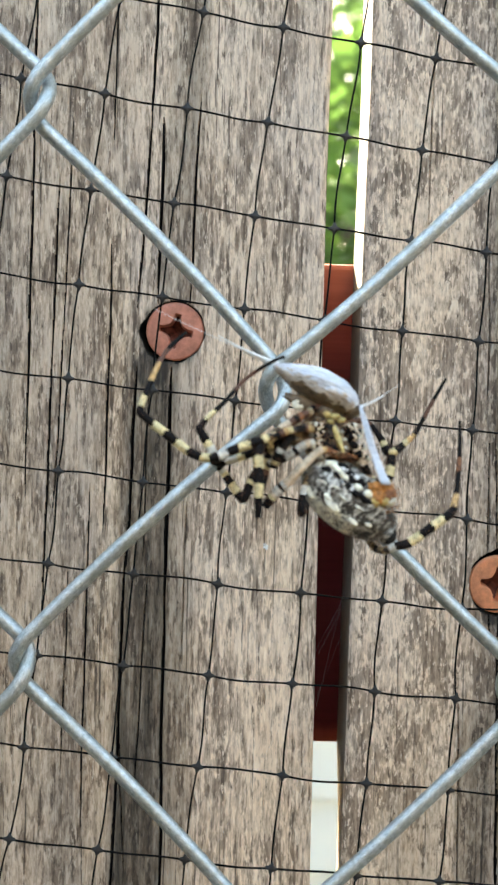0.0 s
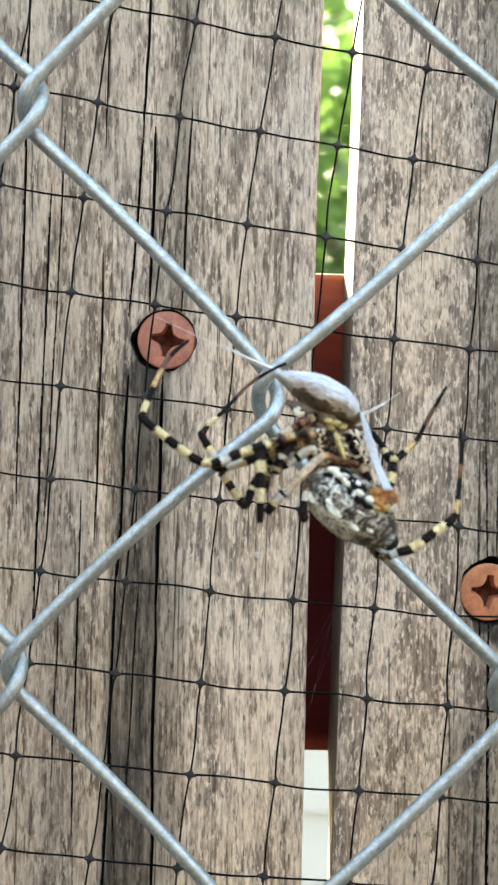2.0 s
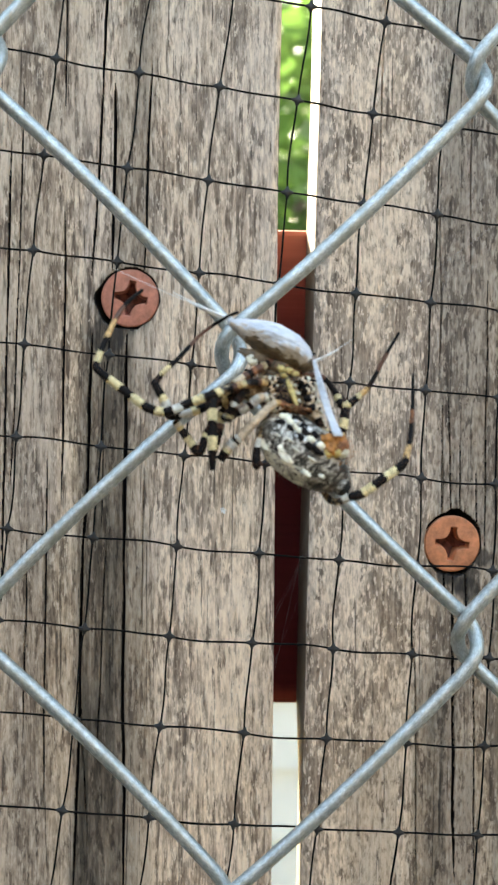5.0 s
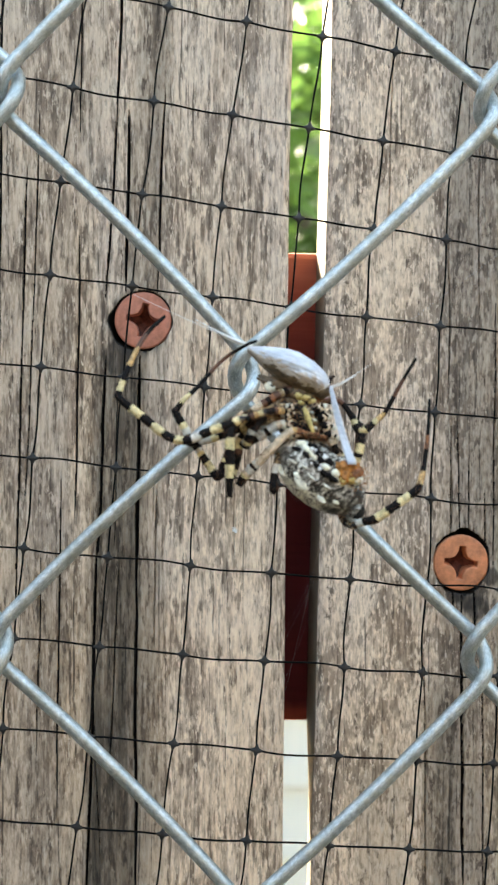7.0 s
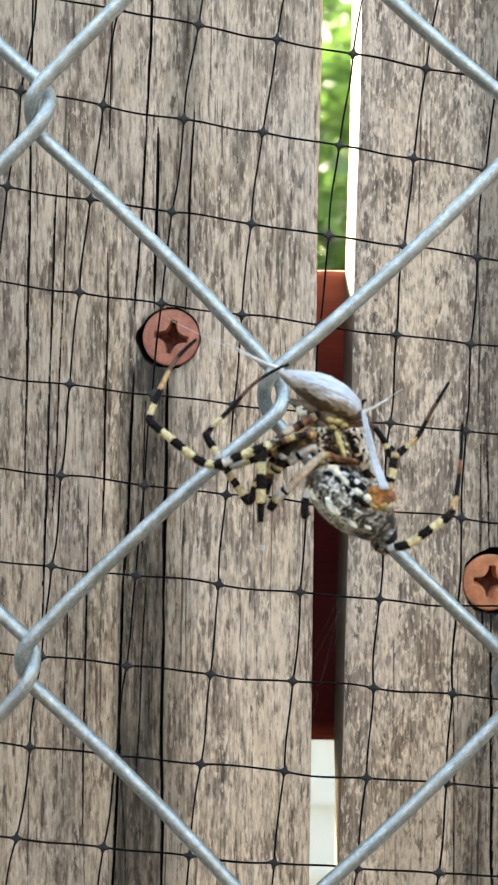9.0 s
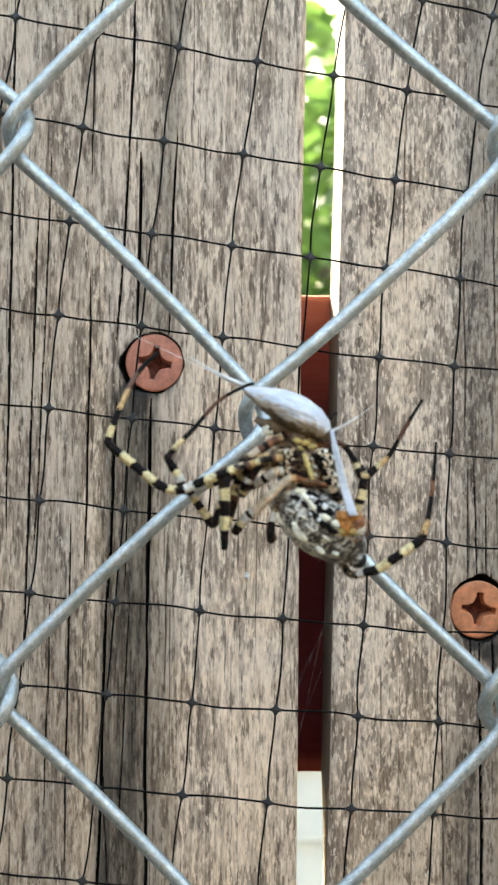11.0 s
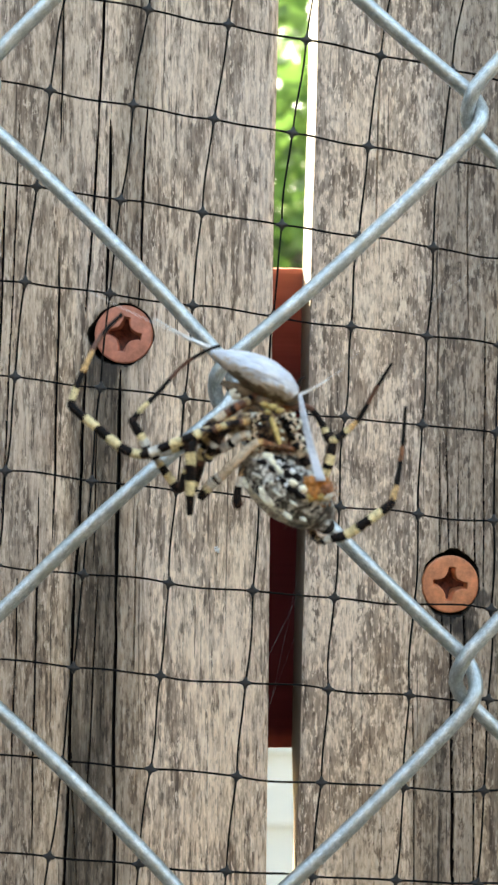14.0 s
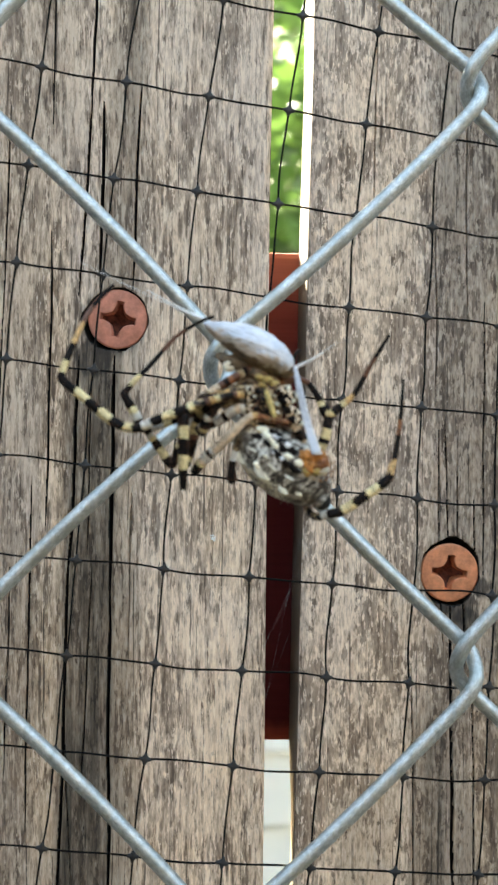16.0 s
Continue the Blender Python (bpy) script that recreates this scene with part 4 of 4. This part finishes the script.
    leg(root, [(0.98, -1.15, .25, .05), (1.16, -1.60, .50, .050), (1.30, -2.15, .30, .046), (1.40, -2.30, .05, .046), (1.55, -2.26, -.08, .056), (1.70, -2.22, -.1, .062), (1.95, -2.05, -.15, .060), (2.20, -1.87, -.15, .058), (2.265, -1.75, -.15, .044), (2.33, -1.50, -.1, .034), (2.39, -1.10, -.05, .027), (2.425, -0.665, .0, .019)],
        (("h", 0.36), ("k", 0.38), ("h", 0.43), ("w", 0.452), ("k", 0.497), ("y", 0.544), ("k", 0.590), ("y", 0.636), ("k", 0.690), ("a", 0.740), ("k", 0.82), ("r", 0.87), ("k", 1.0)), "trailing banded hind leg")
    leg(root, [(0.95, -1.05, .3, .045), (1.10, -0.60, .4, .034), (1.18, -0.35, .4, .024), (1.24, -0.30, .4, .014)], "rrbbkk", "thin dark leg behind the prey")
    return root


def wrapped_prey():
    root = thing("wrapped_prey", HUB * CM + Vector((0, 0, BASE)), "insect wrapped in bluish white silk, held by the spider", "prey")
    def spindle(p):
        w = 1 - 0.48 * max(0.0, -p.x) + 0.20 * max(0.0, p.x)
        lump = 1 + 0.10 * noise.noise(p * 2.6) + 0.04 * noise.noise(p * 7.0)
        return Vector((p.x, p.y * w * lump, p.z * w * lump + 0.10 * (1 - p.x * p.x)))
    def prey_mat(p):
        low = p.z - 0.40 * noise.noise(p * 3.2) - 0.30 * noise.noise(p * 9.0) - 0.12 * noise.noise(p * 30.0)
        return 1 if low < -0.60 and p.x > -0.5 else 2 if low < -0.22 else 0
    part("body", blob("body", [SILK, HUSK, THIN], S(0.58, -0.30, -0.10), (0.585, 0.30, 0.215), math.radians(26), spindle, prey_mat, 170, 130), root, "silk-wrapped body with brown showing below")
    part("husk_end", blob("husk_end", [HUSK], S(1.00, -0.56, -0.06), (0.15, 0.18, 0.11), 0.4, lambda p: p * (1 + 0.2 * noise.noise(p * 2.0)), None, 22, 14), root, "brown uncovered end of the prey")
    part("husk_wing", blob("husk_wing", [HUSK], S(0.48, -0.52, -0.10), (0.30, 0.05, 0.08), math.radians(20), lambda p: p * (1 + 0.3 * noise.noise(p * 2.4)), None, 22, 12), root, "folded brown wing of the prey")
    # a band of silk drawn from the spinnerets, of several fine strips
    for k in range(5):
        o = (k - 2) * 0.5
        pts = spline([S(1.125 + o * 0.012, -0.54, -0.16), S(1.19 + o * 0.026, -0.90, -0.24 - 0.01 * k), S(1.275 + o * 0.032, -1.25, -0.31), S(1.37 + o * 0.044, -1.56, -0.38)], 6)
        v, f = tube(pts, [(0.012 + 0.005 * n / len(pts) + 0.003 * noise.noise((k, n * 0.4, 0))) * CM for n in range(len(pts))], 8, True, 0.5)
        part("silk_band", mesh_of("silk_band", v, f, SILK), root, "pale band of silk strands")
    for a, b, r in (((0.06, -0.01, -.1), (-1.42, 0.67, .0), 0.006), ((0.1, -0.02, -.1), (-0.62, 0.35, .0), 0.017), ((0.12, -0.02, -.1), (-0.42, 0.23, .0), 0.030), ((0.12, -0.04, -.1), (-0.30, 0.15, .0), 0.022),
                    ((1.12, -0.54, -.1), (1.47, -0.36, .0), 0.016), ((1.14, -0.54, -.1), (1.66, -0.22, .0), 0.008), ((1.12, -0.55, -.1), (1.38, -0.42, .0), 0.018)):
        p, q = S(*a), S(*b)
        pts = [p.lerp(q, t / 6) + Vector((0, 0, -0.012 * CM * math.sin(math.pi * t / 6))) for t in range(7)]
        v, f = tube(pts, [r * CM * (1 - 0.6 * n / 6) for n in range(7)], 6)
        part("silk_thread", mesh_of("silk_thread", v, f, FLOSS), root, "fine stretched silk thread")
    return root


def web():
    root = thing("web", P(0.8, -1.8, -4), "barely visible fine web threads below the spider", "spider web")
    inv = Matrix.Translation(-root.location)
    for a, b in (((1.50, -1.9, -2.3), (-0.4, 4.3, -8.2)), ((1.30, -1.9, -2.2), (0.9, 4.3, -7.4)), ((1.5, -2.0, -0.3), (5.4, 0.0, 2.6)), ((1.5, -1.9, -2.2), (4.6, 0.3, -4.6)), ((1.09, 4.3, -6.04), (1.65, 4.0, -4.44)), ((1.12, 4.3, -4.97), (1.72, 4.0, -3.68))):
        p, q = P(*a), P(*b)
        pts = [p.lerp(q, t / 10) + Vector((0, 0, -0.04 * CM * math.sin(math.pi * t / 10))) for t in range(11)]
        v, f = tube(pts, 0.0006 * CM, 5)
        part("web_thread", mesh_of("web_thread", v, f, SILK), root).matrix_parent_inverse = inv


def silk_tuft():
    root = thing("silk_tuft", P(0.335, PLANK_Y, -2.99), "tiny tuft of white silk stuck to the board", "silk tuft")
    for k in range(16):
        a = rnd(0, 6.3)
        r = rnd(0.02, 0.08)
        pts = spline([Vector((rnd(-0.02, 0.02), -0.02, rnd(-0.02, 0.02))) * CM, Vector((r * 0.6 * math.cos(a), -0.05, r * 0.6 * math.sin(a))) * CM, Vector((r * math.cos(a + 0.5), -0.01, r * math.sin(a + rnd(-0.9, 0.9)))) * CM], 4)
        v, f = tube(pts, rnd(0.003, 0.008) * CM, 6)
        part("strand", mesh_of("strand", v, f, FLOSS), root)


# ---- trees beyond the fence ----
def tree(x, y, h, spread, seed, clumps):
    r = random.Random(seed)
    root = thing("tree", (x, y, 0), "leafy green tree beyond the wooden fence", "tree", "trees behind the fence")
    pts = [Vector((0.06 * math.sin(k * 1.3 + seed), 0.05 * math.cos(k), h * 0.62 * k / 8)) for k in range(9)]
    v, f = tube(pts, [0.13 * (1 - 0.09 * k) for k in range(9)], 12)
    for k in range(9):
        a = r.uniform(0, 6.3)
        p = pts[3 + k % 6]
        q = p + Vector((math.cos(a) * spread * 0.7, math.sin(a) * spread * 0.7, r.uniform(0.3, 0.9)))
        tv, tf = tube([p, p.lerp(q, 0.5) + Vector((0, 0, 0.1)), q], [0.05, 0.035, 0.012], 7)
        n = len(v)
        v += tv
        f += [tuple(i + n for i in face) for face in tf]
    part("trunk", mesh_of("trunk", v, f, BARK), root)
    v, f = [], []
    for c in range(clumps):
        d = Vector((r.gauss(0, 1), r.gauss(0, 1), r.gauss(0, 0.8)))
        d = d.normalized() * r.uniform(0.35, 1.0)
        centre = Vector((d.x * spread, d.y * spread, h * 0.60 + d.z * h * 0.42))
        for l in range(38):
            p = centre + Vector((r.gauss(0, 0.13), r.gauss(0, 0.13), r.gauss(0, 0.11)))
            u = Vector((r.uniform(-1, 1), r.uniform(-1, 1), r.uniform(-0.8, 0.4))).normalized()
            w = u.cross(Vector((r.uniform(-1, 1), r.uniform(-1, 1), 1))).normalized()
            L, B = r.uniform(0.07, 0.12), r.uniform(0.03, 0.05)
            n = len(v)
            v += [p, p + u * L * 0.45 + w * B, p + u * L, p + u * L * 0.45 - w * B]
            f += [(n, n + 1, n + 2), (n, n + 2, n + 3)]
    part("crown", mesh_of("crown", v, f, LEAF, None, False), root)


ground()
white_wall()
# three unseen walls, added to keep low light off the wires
light_block_wall("block_wall_south", -0.9, 1.6, -1.03, -1.0, True, 1.7)
light_block_wall("block_wall_east", 1.6, 1.63, -1.03, 0.06, False, 1.7)
light_block_wall("block_wall_west", -0.93, -0.9, -1.03, 0.06, False, 1.7)
wooden_fence()
chain_link_fence()
netting()
the_spider = spider()
the_prey = wrapped_prey()
web()
silk_tuft()
for x, y, h, s, seed, clumps in ((0.45, 4.4, 3.3, 1.4, 3, 190), (1.6, 7.0, 4.2, 1.9, 5, 190), (-1.6, 7.4, 4.6, 1.9, 8, 170), (2.4, 11.5, 4.4, 2.4, 14, 200)):
    tree(x, y, h, s, seed, clumps)


# ---- what moves ----
def fitted_pose(dx, dy, dz, yaw, pitch, roll):
    turn = Matrix.Rotation(radians(yaw), 4, "Z") @ Matrix.Rotation(radians(pitch), 4, "X") @ Matrix.Rotation(radians(roll), 4, "Y")
    return Matrix.Translation((HUB + Vector((dx, dy, dz))) * CM + Vector((0, 0, BASE))) @ turn


def motions():
    # offsets and turns fitted so the spider lines up in the camera's view
    rows = [
        (0.0, fitted_pose(0.193, 0.237, -0.034, 6.32, -13.88, 0.17)),
        (0.5, fitted_pose(0.250, 0.237, 0.013, 6.19, -14.29, 0.23)),
        (1.0, fitted_pose(0.325, 0.237, -0.012, 6.06, -14.70, 0.29)),
        (1.5, fitted_pose(0.272, 0.237, -0.018, 5.93, -15.11, 0.35)),
        (2.0, fitted_pose(0.298, 0.237, -0.032, 5.79, -15.52, 0.42)),
        (2.5, fitted_pose(0.228, 0.237, -0.080, 5.66, -15.93, 0.48)),
        (3.0, fitted_pose(0.292, 0.237, -0.063, 5.53, -16.34, 0.54)),
        (3.5, fitted_pose(0.311, 0.237, -0.032, 5.40, -16.75, 0.60)),
        (4.0, fitted_pose(0.229, 0.237, -0.007, 5.40, -16.75, 0.60)),
        (4.2, fitted_pose(0.199, 0.237, 0.019, 5.40, -16.75, 0.60)),
        (6.3, fitted_pose(0.167, 0.424, 0.052, -0.05, -8.74, 0.10)),
        (6.5, fitted_pose(0.240, 0.424, 0.043, -0.05, -8.74, 0.10)),
        (7.0, fitted_pose(0.248, 0.424, 0.005, -0.05, -8.74, 0.10)),
        (7.5, fitted_pose(0.231, 0.424, 0.021, -0.05, -8.74, 0.10)),
        (8.0, fitted_pose(0.231, 0.424, -0.041, -0.05, -8.74, 0.10)),
        (8.5, fitted_pose(0.200, 0.424, -0.032, -0.05, -8.74, 0.10)),
        (9.0, fitted_pose(0.267, 0.424, -0.065, -0.05, -8.74, 0.10)),
        (9.2, fitted_pose(0.231, 0.424, -0.059, -0.05, -8.74, 0.10)),
        (11.3, fitted_pose(0.060, -0.000, -0.023, 0.00, -0.00, 0.00)),
        (11.5, fitted_pose(0.048, -0.000, 0.035, 0.00, -0.00, 0.00)),
        (12.0, fitted_pose(0.090, -0.000, 0.054, 0.00, -0.00, 0.00)),
        (12.5, fitted_pose(0.170, -0.000, 0.060, 0.00, -0.00, 0.00)),
        (13.0, fitted_pose(0.133, -0.000, 0.047, 0.00, -0.00, 0.00)),
        (13.5, fitted_pose(0.042, -0.000, 0.044, 0.00, -0.00, 0.00)),
        (14.0, fitted_pose(0.041, -0.000, 0.005, 0.00, -0.00, 0.00)),
        (14.5, fitted_pose(-0.000, -0.000, -0.000, 0.00, -0.00, 0.00)),
        (15.0, fitted_pose(-0.068, -0.000, 0.046, 0.00, -0.00, 0.00)),
        (15.5, fitted_pose(0.005, -0.000, 0.038, 0.00, -0.00, 0.00)),
        (16.0, fitted_pose(0.021, -0.000, 0.081, 0.00, -0.00, 0.00)),
    ]
    for mover in (the_spider, the_prey):
        walk(mover, rows)


motions()
